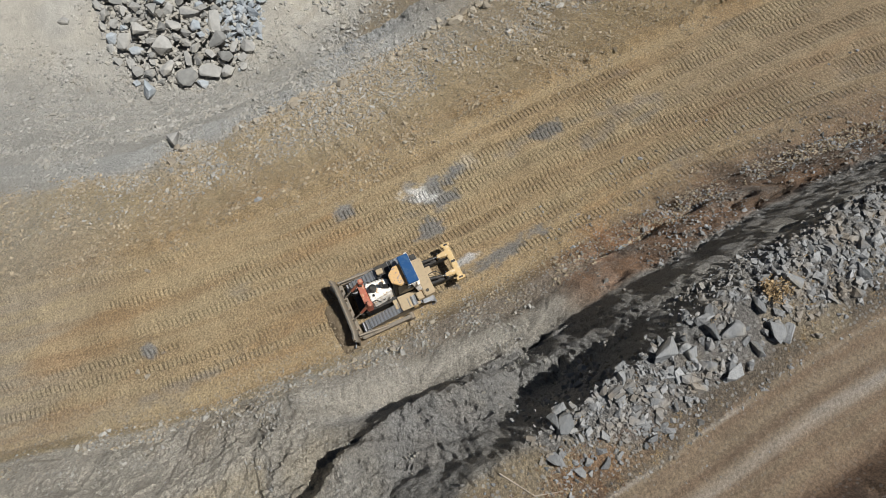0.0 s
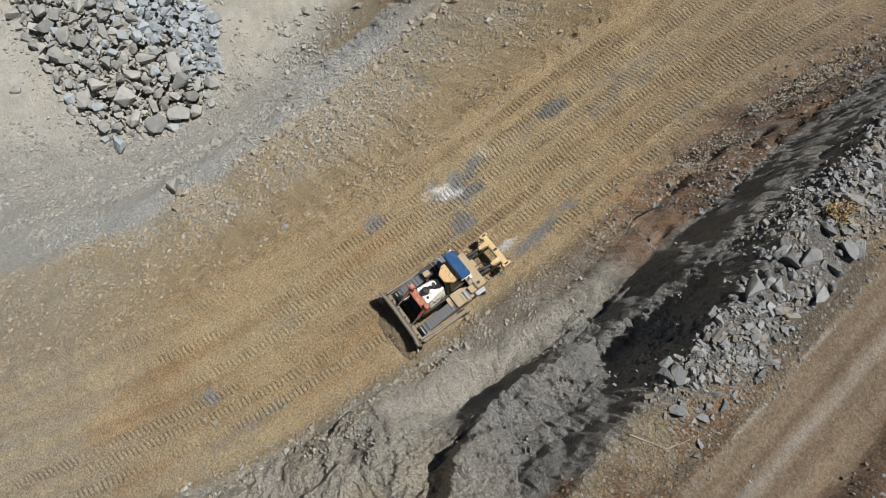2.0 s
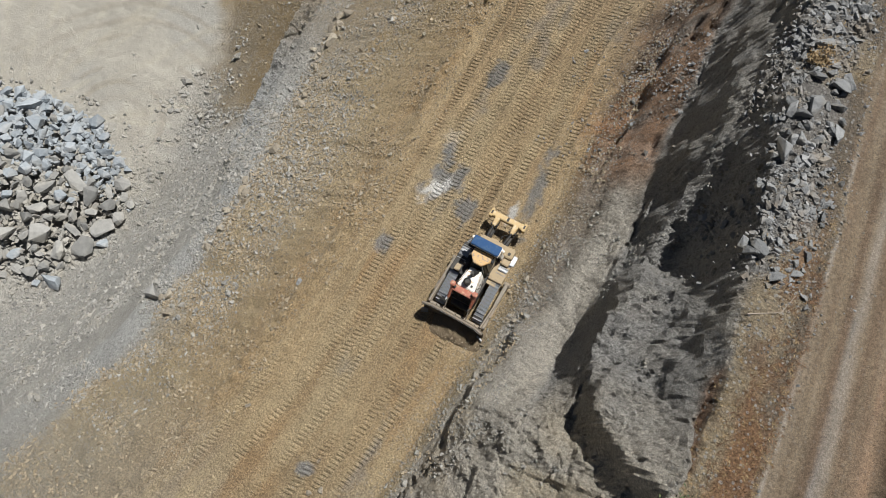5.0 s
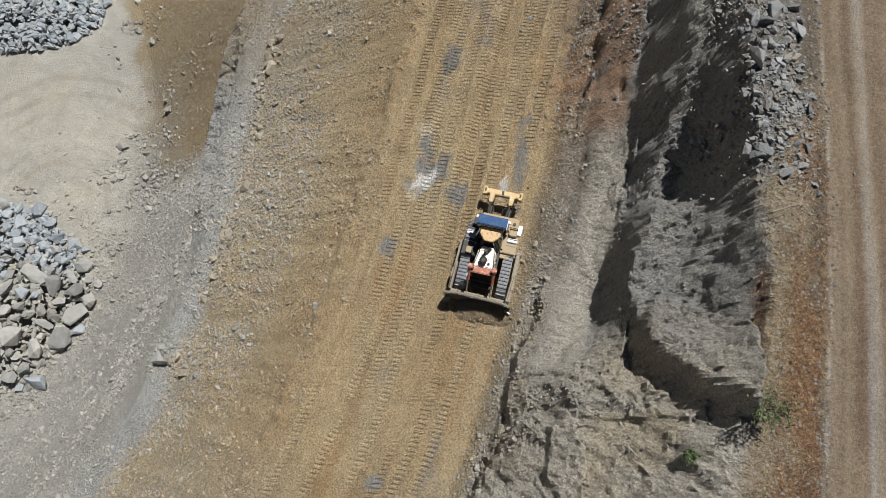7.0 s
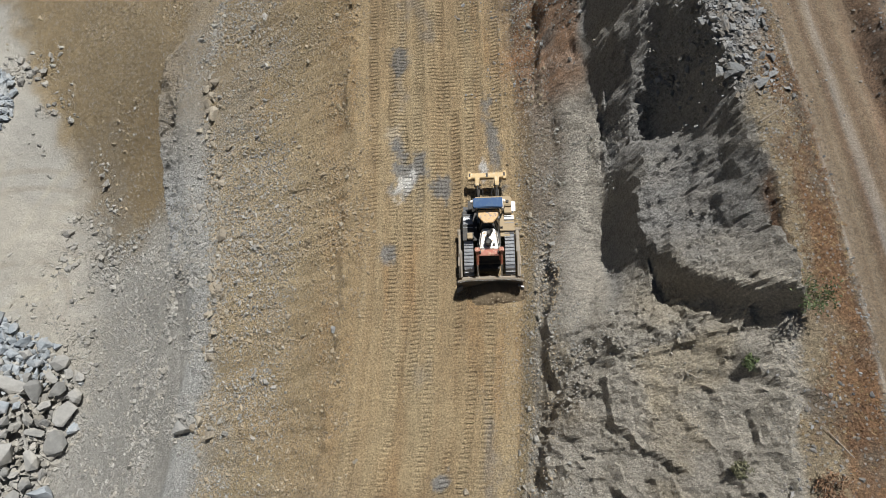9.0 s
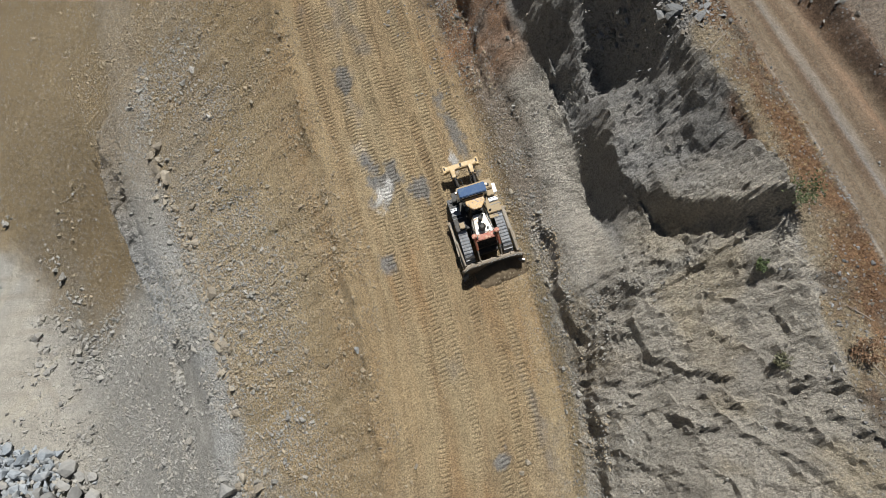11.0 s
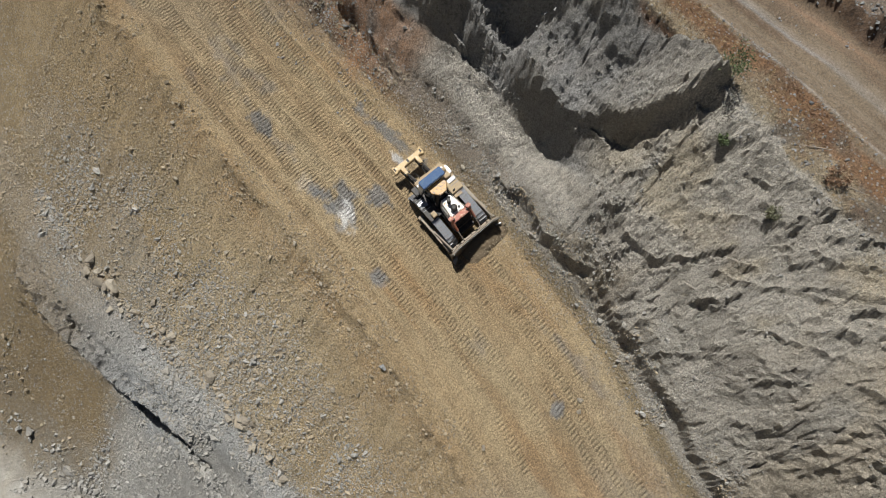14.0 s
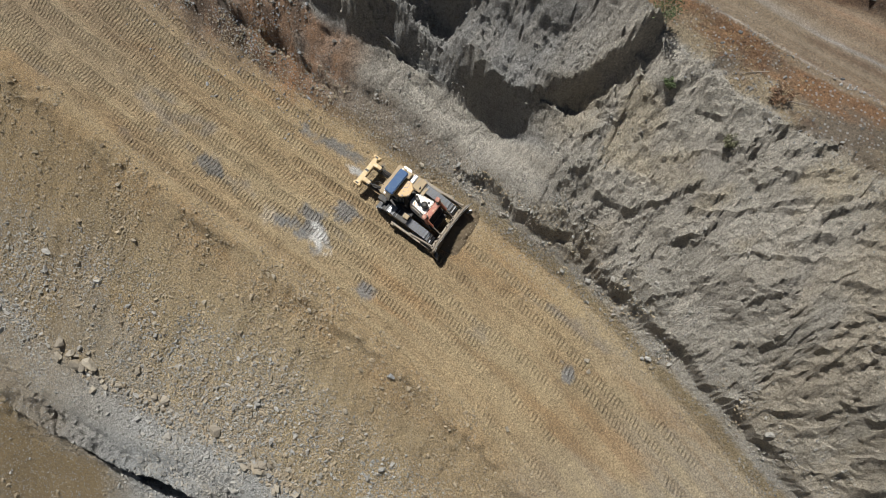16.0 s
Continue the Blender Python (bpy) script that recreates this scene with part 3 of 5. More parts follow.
    # the white chalky scrape and the crushed blue rock round it
    for (cx, cy, rx, ry, c, seed) in ((-4.9, 5.0, 1.6, 1.7, blue, 123), (-4.75, 4.3, 0.95, 1.0, np.array((0.66, 0.65, 0.63)), 121), (-5.2, 7.2, 0.7, 1.6, blue, 125), (-4.6, 13.4, 0.7, 1.2, blue * 0.7, 127),
                                      (-6.5, -0.7, 0.7, 1.0, blue * 1.15, 129), (-5.4, 8.3, 0.6, 0.8, np.array((0.5, 0.42, 0.31)), 131), (1.2, 6.5, 0.55, 4.0, blue * 0.85, 133), (-2.4, 3.6, 0.8, 1.2, blue * 0.95, 135),
                                      (0.4, 4.6, 0.3, 0.9, np.array((0.5, 0.5, 0.5)), 137), (-4.2, -14.5, 0.9, 0.7, blue * 1.2, 139)):
        d = np.hypot((x - cx) / rx, (y - cy) / ry) + 1.3 * cloudy(x, y, 0.9, seed, 4, 0.75)
        lay(0.8 * (1 - ease(0.35, 1.0, d)), c)
    col = col * (1 + 0.13 * cloudy(x, y, 3.0, 141))[..., None]
    calm = np.clip(1.0 * on_road + 0.25 * band(5.05, 6.0, 0.06, u) + 0.75 * (1 - ease(0.7, 1.0, u)) * near, 0, 1)
    return z, col, rocky, pebbly * (1 - 0.7 * calm), prints, along, calm


grid_x = steps([(-3000, 0), (-600, 800), (-160, 60), (-82, 3), (-58, 0.5), (-31, 0.24), (-20, 0.16), (15, 0.135), (19.5, 0.2), (26, 0.5), (70, 4), (600, 66), (3000, 800)])
grid_y = steps([(-3000, 0), (-600, 800), (-120, 60), (-48, 3), (-30, 0.4), (-24, 0.2), (24, 0.14), (36, 0.2), (52, 0.4), (130, 4), (600, 66), (3000, 800)])
GX, GY = np.meshgrid(grid_x, grid_y)
GZ, SOIL, ROCKY, PEBBLY, PRINTS, ALONG, CALM = ground_fields(GX, GY)


def height(x, y):
    """Height of the finished ground under a point."""
    i = int(np.clip(np.searchsorted(grid_x, x) - 1, 0, len(grid_x) - 2))
    j = int(np.clip(np.searchsorted(grid_y, y) - 1, 0, len(grid_y) - 2))
    a, b = (x - grid_x[i]) / (grid_x[i + 1] - grid_x[i]), (y - grid_y[j]) / (grid_y[j + 1] - grid_y[j])
    return float((GZ[j, i] * (1 - a) + GZ[j, i + 1] * a) * (1 - b) + (GZ[j + 1, i] * (1 - a) + GZ[j + 1, i + 1] * a) * b)


def heights(x, y):
    i = np.clip(np.searchsorted(grid_x, x) - 1, 0, len(grid_x) - 2)
    j = np.clip(np.searchsorted(grid_y, y) - 1, 0, len(grid_y) - 2)
    a, b = (x - grid_x[i]) / (grid_x[i + 1] - grid_x[i]), (y - grid_y[j]) / (grid_y[j + 1] - grid_y[j])
    return (GZ[j, i] * (1 - a) + GZ[j, i + 1] * a) * (1 - b) + (GZ[j + 1, i] * (1 - a) + GZ[j + 1, i + 1] * a) * b


def build_ground():
    ny, nx = GX.shape
    me = bpy.data.meshes.new("ground")
    co = np.stack([GX, GY, GZ], -1).reshape(-1, 3)
    # rock faces jut and recede sideways too
    push = ROCKY.ravel() * 0.22 * cloudy(co[:, 1] * 1.0, co[:, 2] * 1.1, 1.5, 151, 5, 0.6) * (np.hypot(co[:, 0] + 15, co[:, 1]) < 70)
    co[:, 0] += push
    i = np.arange(nx * ny).reshape(ny, nx)
    quads = np.stack([i[:-1, :-1], i[:-1, 1:], i[1:, 1:], i[1:, :-1]], -1).reshape(-1, 4)
    me.vertices.add(len(co))
    me.vertices.foreach_set("co", co.astype(np.float32).ravel())
    me.loops.add(quads.size)
    me.loops.foreach_set("vertex_index", quads.astype(np.int32).ravel())
    me.polygons.add(len(quads))
    me.polygons.foreach_set("loop_start", np.arange(0, quads.size, 4, dtype=np.int32))
    rock_face = ROCKY[:-1, :-1].ravel() > 0.5
    me.polygons.foreach_set("use_smooth", ~rock_face)
    me.update(calc_edges=True)
    soil = me.attributes.new("soil", "FLOAT_COLOR", "POINT")
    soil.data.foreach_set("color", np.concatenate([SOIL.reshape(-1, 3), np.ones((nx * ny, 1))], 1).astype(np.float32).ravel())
    for name, field in (("rocky", ROCKY), ("pebbly", PEBBLY), ("prints", PRINTS), ("along", ALONG), ("calm", CALM)):
        me.attributes.new(name, "FLOAT", "POINT").data.foreach_set("value", field.astype(np.float32).ravel())
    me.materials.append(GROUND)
    return tagged(new("ground", me), "dusty ochre haul ramp cut between grey quarry rock faces", "ground", kind="structure")


build_ground()



# ---- rocks ----
def part(name, bm, material, parent=None, label="", smooth=False):
    """Links a bmesh as one mesh object under a thing or under a part."""
    me = bpy.data.meshes.new(name)
    bm.normal_update()
    bm.to_mesh(me)
    bm.free()
    me.materials.append(material)
    if smooth:
        me.polygons.foreach_set("use_smooth", [True] * len(me.polygons))
    ob = new(name, me)
    ob.parent = parent
    return tagged(ob, label)


def rock_shape(rng, points=13, flat=0.75):
    """A broken block: the hull of a few points, about one metre across."""
    bm = bmesh.new()
    for _ in range(points):
        v = Vector((rng.gauss(0, 1), rng.gauss(0, 1), rng.gauss(0, 1))).normalized()
        box = max(abs(v.x), abs(v.y), abs(v.z))
        v = v * (0.5 * 0.5 / box + 0.5 * 0.5) * rng.uniform(0.85, 1.08)
        bm.verts.new((v.x, v.y * 0.82, v.z * flat))
    hull = bmesh.ops.convex_hull(bm, input=bm.verts)
    bmesh.ops.delete(bm, geom=[g for g in hull["geom_interior"] if isinstance(g, bmesh.types.BMVert)], context="VERTS")
    bmesh.ops.recalc_face_normals(bm, faces=bm.faces)
    return bm


rng = random.Random(7)
PEBBLE = []
for k in range(24):
    bm = rock_shape(rng, 10)
    bm.verts.index_update()
    bmesh.ops.triangulate(bm, faces=bm.faces)
    PEBBLE.append((np.array([v.co[:] for v in bm.verts]), np.array([[v.index for v in f.verts] for f in bm.faces])))
    bm.free()


def boulder_meshes(name, material, count, points):
    out = []
    for k in range(count):
        bm = rock_shape(rng, points, rng.uniform(0.6, 0.85))
        bmesh.ops.bevel(bm, geom=list(bm.edges), offset=0.018, segments=1, affect="EDGES")
        me = bpy.data.meshes.new(name)
        bm.to_mesh(me)
        bm.free()
        me.materials.append(material)
        out.append(me)
    return out


PALE_BOULDERS = boulder_meshes("boulder", PALE_ROCK, 12, 15)
BLUE_BOULDERS = boulder_meshes("boulder", BLUE_ROCK, 8, 14)
DARK_BOULDERS = boulder_meshes("boulder", DARK_ROCK, 10, 13)
TAN_BOULDERS = boulder_meshes("boulder", TAN_ROCK, 8, 15)


def boulder(name, meshes, x, y, size, lift, label, group="", sink=0.22):
    ob = new(name, rng.choice(meshes))
    s = (size * rng.uniform(0.85, 1.3), size * rng.uniform(0.8, 1.1), size * rng.uniform(0.75, 1.05))
    z = height(x, y) + lift + s[2] * (0.35 - sink)
    ob.matrix_world = Matrix.LocRotScale((x, y, z), Euler((rng.uniform(-0.5, 0.5), rng.uniform(-0.5, 0.5), rng.uniform(0, 6.28))), s)
    return tagged(ob, label, {"stone": "stone", "rock_block": "rock"}.get(name, "boulder"), group)


def inside(x, y, ring):
    hit = False
    for (x0, y0), (x1, y1) in zip(ring, ring[1:] + ring[:1]):
        if (y0 > y) != (y1 > y) and x < (x1 - x0) * (y - y0) / (y1 - y0) + x0:
            hit = not hit
    return hit


def scatter(name, material, label, places):
    """Many small stones in one mesh. places: rows of x, y, lift, size."""
    chance = np.random.default_rng(len(places))
    rows = np.array(places, float)
    kind = chance.integers(0, len(PEBBLE), len(rows))
    ground_z = heights(rows[:, 0], rows[:, 1]) + rows[:, 2] + 0.12 * rows[:, 3]
    verts, corners, n = [], [], 0
    for k, (shape, tris) in enumerate(PEBBLE):
        some = rows[kind == k]
        m = len(some)
        if not m:
            continue
        a, t = chance.uniform(0, 6.28, m), chance.uniform(-0.6, 0.6, m)
        ca, sa, ct, st = np.cos(a), np.sin(a), np.cos(t), np.sin(t)
        p = shape[None] * (some[:, 3, None] * chance.uniform((0.8, 0.8, 0.7), (1.25, 1.1, 1.0), (m, 3)))[:, None]
        y1, z1 = p[..., 1] * ct[:, None] - p[..., 2] * st[:, None], p[..., 1] * st[:, None] + p[..., 2] * ct[:, None]
        x2, y2 = p[..., 0] * ca[:, None] - y1 * sa[:, None], p[..., 0] * sa[:, None] + y1 * ca[:, None]
        p = np.stack([x2 + some[:, 0, None], y2 + some[:, 1, None], z1 + ground_z[kind == k][:, None]], -1)
        verts.append(p.reshape(-1, 3))
        corners.append((tris[None] + (n + np.arange(m) * len(shape))[:, None, None]).reshape(-1, 3))
        n += m * len(shape)
    co, tri = np.concatenate(verts), np.concatenate(corners)
    me = bpy.data.meshes.new(name)
    me.vertices.add(len(co))
    me.vertices.foreach_set("co", co.astype(np.float32).ravel())
    me.loops.add(tri.size)
    me.loops.foreach_set("vertex_index", tri.astype(np.int32).ravel())
    me.polygons.add(len(tri))
    me.polygons.foreach_set("loop_start", np.arange(0, tri.size, 3, dtype=np.int32))
    me.polygons.foreach_set("use_smooth", np.zeros(len(tri), bool))
    me.update(calc_edges=True)
    me.materials.append(material)
    return tagged(new(name, me), label, "stones", kind="stuff")


def quarried_heap():
    """The heap of blasted granite on the pit floor: boulders lie in layers on a low mound."""
    ring = [(-78, -2), (-70, 4.2), (-60, 7.4), (-51, 6.4), (-45.2, 2.8), (-41.6, -1.6), (-42.6, -7), (-46, -13.4), (-53, -14.6), (-60, -14), (-70, -13), (-78, -10)]
    def edge(x, y):
        return min(math.hypot(x - (x0 + (x1 - x0) * t), y - (y0 + (y1 - y0) * t))
                   for (x0, y0), (x1, y1) in zip(ring, ring[1:] + ring[:1])
                   for t in [min(1, max(0, ((x - x0) * (x1 - x0) + (y - y0) * (y1 - y0)) / ((x1 - x0) ** 2 + (y1 - y0) ** 2)))])
    laid, fill = [], []
    for big in (2.5, 1.7, 1.25):
        for _ in range(1600):
            x, y = rng.uniform(-78, -41), rng.uniform(-15, 8)
            if not inside(x, y, ring) or len(laid) > 295:
                continue
            # the largest blocks lie towards the foot of the heap
            e = edge(x, y)
            if big > 2 and e > 6 and rng.random() < 0.6:
                continue
            r = big * rng.uniform(0.8, 1.15)
            if all((x - a) ** 2 + (y - b) ** 2 > (0.40 * (r + c)) ** 2 for a, b, c, _ in laid):
                if big > 2 and len(laid) > 30 or 2 > big > 1.4 and len(laid) > 150:
                    continue
                laid.append((x, y, r, min(3.2, 0.42 * e)))
    for x, y, r, lift in laid:
        blue = rng.random() < min(0.9, max(0.15, 0.5 + 0.18 * (y - 0.25 * (x + 55) + 2)))
        boulder("boulder", BLUE_BOULDERS if blue else PALE_BOULDERS, x, y, r, lift,
                "angular blue-grey granite block on a quarry heap" if blue else "angular pale granite block on a quarry heap", "boulders of the quarry heap")
    blue_fill = []
    for _ in range(4600):
        x, y = rng.uniform(-79, -40), rng.uniform(-17, 9)
        e = edge(x, y)
        if inside(x, y, ring):
            some = blue_fill if y - 0.25 * (x + 55) > rng.uniform(-5, 1) else fill
            some.append((x, y, min(3.1, 0.42 * e) - 0.3, 0.8 * math.exp(rng.gauss(0, 0.3))))
        elif e < 3 and rng.random() < 0.25:
            fill.append((x, y, 0, rng.uniform(0.2, 0.7)))
    scatter("heap_rubble", LOOSE_GREY, "smaller pale rubble filling a heap of granite", fill)
    scatter("heap_rubble", LOOSE_BLUE, "smaller blue-grey rubble filling a heap of granite", blue_fill)


quarried_heap()


def second_heap():
    rows = []
    for _ in range(1700):
        a, r = rng.uniform(0, 6.28), math.sqrt(rng.random())
        x, y = -64.5 + 12.5 * r * math.cos(a), 33.5 + 8 * r * math.sin(a)
        rows.append((x, y, 2.2 * (1 - r * r), rng.uniform(0.5, 1.45)))
    scatter("rock_heap", LOOSE_BLUE, "far heap of blue-grey broken rock", rows)


second_heap()

# single stones that stand out
boulder("boulder", PALE_BOULDERS, -22.9, -9.1, 1.45, 0.1, "rounded pale boulder at the edge of the berm")
boulder("rock_block", DARK_BOULDERS, -10.2, -4.9, 0.62, 0.02, "small dark stone on the sandy fill")
boulder("boulder", PALE_BOULDERS, -60.7, -18.2, 1.7, 0.0, "lone grey boulder on the pit floor")
boulder("stone", TAN_BOULDERS, -21.5, 17.5, 1.3, 0.0, "tan block of stone lying on grey scree")
for x, y, s in ((-9.3, 2.1, 0.4), (-7.2, 1.2, 0.33), (-6.0, -0.9, 0.3), (-3.5, -15.6, 0.35), (-12.5, 9.5, 0.42), (-9.2, -12.9, 0.35), (-13.6, -3.2, 0.45), (-2.9, -15.2, 0.45),
                (-8.7, 5.3, 0.38), (-11.5, 16.2, 0.5), (-8.9, 18.8, 0.5), (3.2, -2.0, 0.4), (2.9, 0.8, 0.5), (3.0, 3.1, 0.42), (2.6, -4.2, 0.45), (-15.6, 12.5, 0.5)):
    boulder("stone", TAN_BOULDERS, x, y, s, 0.0, "loose tan stone on the dusty ramp", "loose stones of the ramp")

# tan stones strung along the inner side of the berm
for k in range(70):
    y = rng.choice((-10.5, -3.2, -0.8, 0.6, 2.6, 4.5, 9, 13, 16.5, 20)) + rng.gauss(0, 1.1)
    x = float(smooth_at(np.array([y]), fill_toe[0])[0]) + rng.gauss(-0.25, 0.55)
    boulder("stone", TAN_BOULDERS, x, y, rng.choice((0.4, 0.5, 0.6, 0.8, 1.0)) * rng.uniform(0.8, 1.15), 0.0, "tan quarry stone strung along the berm", "stones along the berm")


def on_land(n, u0, u1, y0, y1, size, soft=0.35, patch=None):
    """Places between two of the land's lines, gathered in drifts."""
    chance = np.random.default_rng(n)
    y = chance.uniform(y0, y1, n)
    w = chance.uniform(u0 - soft * chance.random(n), u1 + soft * chance.random(n))
    xs = np.stack([smooth_at(y, l[0]) for l in LINES])
    k = np.clip(np.floor(w).astype(int), 0, len(LINES) - 2)
    x0, x1 = np.take_along_axis(xs, k[None], 0)[0], np.take_along_axis(xs, k[None] + 1, 0)[0]
    x0 = np.where(k == 0, x1 - 12, x0)
    x = x0 + (x1 - x0) * (w - k)
    keep = cloudy(x * 0.5, y, patch or 4, 171, 3) + chance.uniform(-0.32, 0.32, n) > 0
    big = size * np.minimum(3.2, np.exp(chance.normal(0, 0.5, n)))
    return np.stack([x, y, 0 * x, big], 1)[keep].tolist()


scatter("berm_gravel", LOOSE_GREY, "grey gravel and stones along the berm", on_land(26000, 2.9, 4.35, -22, 27, 0.10) + on_land(2400, 3.3, 4.3, -22, 27, 0.22) + on_land(7000, 1.3, 3.1, -24, 27, 0.13))
scatter("scree", LOOSE_GREY, "grey scree below the berm", on_land(30000, 0.75, 2.2, -30, 14, 0.13, 0.35, 0.9) + on_land(6000, 0.7, 2.1, -30, 14, 0.24, 0.35, 1.5) + on_land(1500, 0.75, 1.15, 8, 40, 0.4, 0.15) + on_land(1200, 0.1, 1.0, -28, 36, 0.2))
scatter("fill_stones", LOOSE_TAN, "loose tan stones on the fill slope", on_land(34000, 4.0, 4.8, -26, 34, 0.085) + on_land(9000, 3.9, 4.4, -20, 30, 0.14) + on_land(15000, 3.95, 4.95, -26, 34, 0.125, 0.1, 2.2) + on_land(7000, 4.9, 5.1, -26, 36, 0.10, 0.05, 1.5) + on_land(2400, 1.1, 4.0, 27, 46, 0.16) + on_land(900, 1.1, 2.0, 14, 30, 0.2))
scatter("fill_gravel", LOOSE_GREY, "fans of grey gravel at the foot of the fill", on_land(24000, 3.8, 4.55, -16, 30, 0.09, 0.15, 3.2) + on_land(1200, 3.8, 4.3, -16, 30, 0.19, 0.15, 3.2))
scatter("ramp_stones", LOOSE_TAN, "small stones pressed into the haul ramp", on_land(8000, 4.9, 6.0, -28, 36, 0.05, 0.1, 2) + on_land(12000, 5.95, 6.9, -26, 36, 0.08, 0.2, 2.5))
scatter("slope_stones", LOOSE_GREY, "broken stones lying on the rock slope", on_land(14000, 6.6, 9.4, -30, 6, 0.06, 0.35, 2) + on_land(9000, 6.1, 7.4, -30, 4, 0.07, 0.2, 2) + on_land(200, 6.2, 7.2, -30, 6, 0.24))
scatter("red_clods", LOOSE_DARK, "dark clods of ripped red earth", on_land(5000, 5.9, 8.0, 9, 40, 0.11))
scatter("bench_stones", LOOSE_DARK, "dark broken stones on the upper bench", on_land(7000, 9.4, 10.85, 0.5, 30, 0.12, 0.1, 3) + on_land(5000, 9.7, 10.6, 1.5, 30, 0.2, 0.1, 2) + on_land(700, 9.9, 10.9, -20, 3, 0.12, 0.1) + on_land(700, 10.9, 12.2, -25, 25, 0.07, 0.05) + on_land(2500, 12.1, 12.6, -25, 30, 0.14, 0.1) + on_land(900, 10.98, 11.06, -26, 30, 0.08, 0.02, 1.5))

# dark blocks dumped on the upper bench
for k in range(230):
    y = rng.choice((2.2, 4.0, 5.2, 6.4, 7.4, 8.6, 10.5, 12.5, 15, 18, 22)) + rng.gauss(0, 0.9)
    c = float(smooth_at(np.array([y]), east_crest[0])[0])
    x = c + rng.uniform(-0.9, 2.6)
    boulder("rock_block", DARK_BOULDERS, x, y, min(1.05, 0.28 * math.exp(rng.gauss(0, 0.5))), 0.05 * rng.random(), "dark grey angular block dumped on the bench", "dark blocks of the bench")
boulder("rock_block", DARK_BOULDERS, 10.4, 6.6, 1.15, 0.2, "large flat-topped grey block on the bench")
boulder("rock_block", DARK_BOULDERS, 12.3, 8.4, 0.75, 0.0, "grey block beside the dirt road")
boulder("rock_block", DARK_BOULDERS, 11.6, 0.9, 0.9, 0.0, "blue-grey block among dry grass")
boulder("rock_block", DARK_BOULDERS, 12.4, 1.5, 0.6, 0.0, "blue-grey block among dry grass")


# ---- plants ----
def leaf_material(name, a, b):
    s = Shader(name, 0.7)
    return s.colour(s.mix(s.chance(True), a, b)).mat


GREEN = leaf_material("dusty green leaves", (0.035, 0.055, 0.02), (0.10, 0.13, 0.05))
SAGE = leaf_material("dry grey-green twigs", (0.07, 0.075, 0.04), (0.20, 0.19, 0.115))
STRAW = leaf_material("dry grass", (0.20, 0.13, 0.06), (0.42, 0.31, 0.17))
RUST = leaf_material("rust-brown dead weeds", (0.12, 0.07, 0.04), (0.25, 0.145, 0.08))
TWIG = leaf_material("bleached dead wood", (0.22, 0.18, 0.14), (0.36, 0.31, 0.26))


def blades(bm, x, y, z, reach, count, leaf, rise):
    for _ in range(count):
        a, r = rng.uniform(0, 6.28), reach * math.sqrt(rng.random())
        base = Vector((x + 0.25 * r * math.cos(a), y + 0.25 * r * math.sin(a), z))
        tip = base + Vector((r * math.cos(a), r * math.sin(a), rise * rng.uniform(0.4, 1.0)))
        side = Vector((-math.sin(a), math.cos(a), 0)) * leaf
        bm.faces.new([bm.verts.new(p) for p in (base - side * 0.4, base + side * 0.4, (base + tip) / 2 + side + Vector((0, 0, 0.1 * rise)), tip)])


def bush(x, y, size, leaf_mat, label):
    base = new("bush")
    base.location = (x, y, height(x, y))
    tagged(base, label, "bush")
    stems, leaves = bmesh.new(), bmesh.new()
    for k in range(9):
        a = k * 0.7 + rng.random()
        tip = Vector((math.cos(a) * size * 0.5, math.sin(a) * size * 0.5, size * rng.uniform(0.5, 0.9)))
        m = Matrix.Translation(tip / 2) @ tip.to_track_quat("Z", "Y").to_matrix().to_4x4()
        bmesh.ops.create_cone(stems, segments=5, radius1=0.025, radius2=0.008, depth=tip.length, matrix=m)
        for _ in range(45):
            p = tip * rng.uniform(0.45, 1.1) + Vector((rng.gauss(0, 1), rng.gauss(0, 1), rng.gauss(0, 1))) * size * 0.13
            d = Vector((rng.gauss(0, 1), rng.gauss(0, 1), rng.gauss(0, 0.6))).normalized() * 0.085
            e = d.cross(Vector((rng.gauss(0, 1), rng.gauss(0, 1), rng.gauss(0, 1)))).normalized() * 0.03
            leaves.faces.new([leaves.verts.new(q) for q in (p - d, p + e, p + d, p - e)])
    part("stems", stems, TWIG, base)
    part("foliage", leaves, leaf_mat, base)


bush(10.6, -8.9, 1.2, GREEN, "dusty green bush on the dry bench")
bush(8.9, -10.9, 0.5, GREEN, "low dusty shrub on the rock slope")
bush(7.6, -14.9, 0.55, SAGE, "thin grey-green shrub on the rock slope")
bush(10.6, 11.5, 0.8, STRAW, "yellowed shrub among dark rubble")
bush(10.0, -15.7, 0.9, RUST, "leafless dead shrub by the road")


def tufts(name, material, label, count, u0, u1, y0, y1, reach):
    bm = bmesh.new()
    for x, y, _, s in on_land(count, u0, u1, y0, y1, 1.0, 0.1, 2.6):
        blades(bm, x, y, height(x, y), reach * min(s, 1.8), 7, 0.018, reach * 0.9)
    ob = part(name, bm, material)
    return tagged(ob, label, "dry grass", kind="stuff")


tufts("dry_grass", STRAW, "tufts of straw-coloured grass on the bench", 1700, 10.1, 10.95, -26, 24, 0.10)
tufts("dead_weeds", RUST, "rust-brown dead weeds beside the road", 1900, 10.4, 10.98, -26, 3, 0.12)


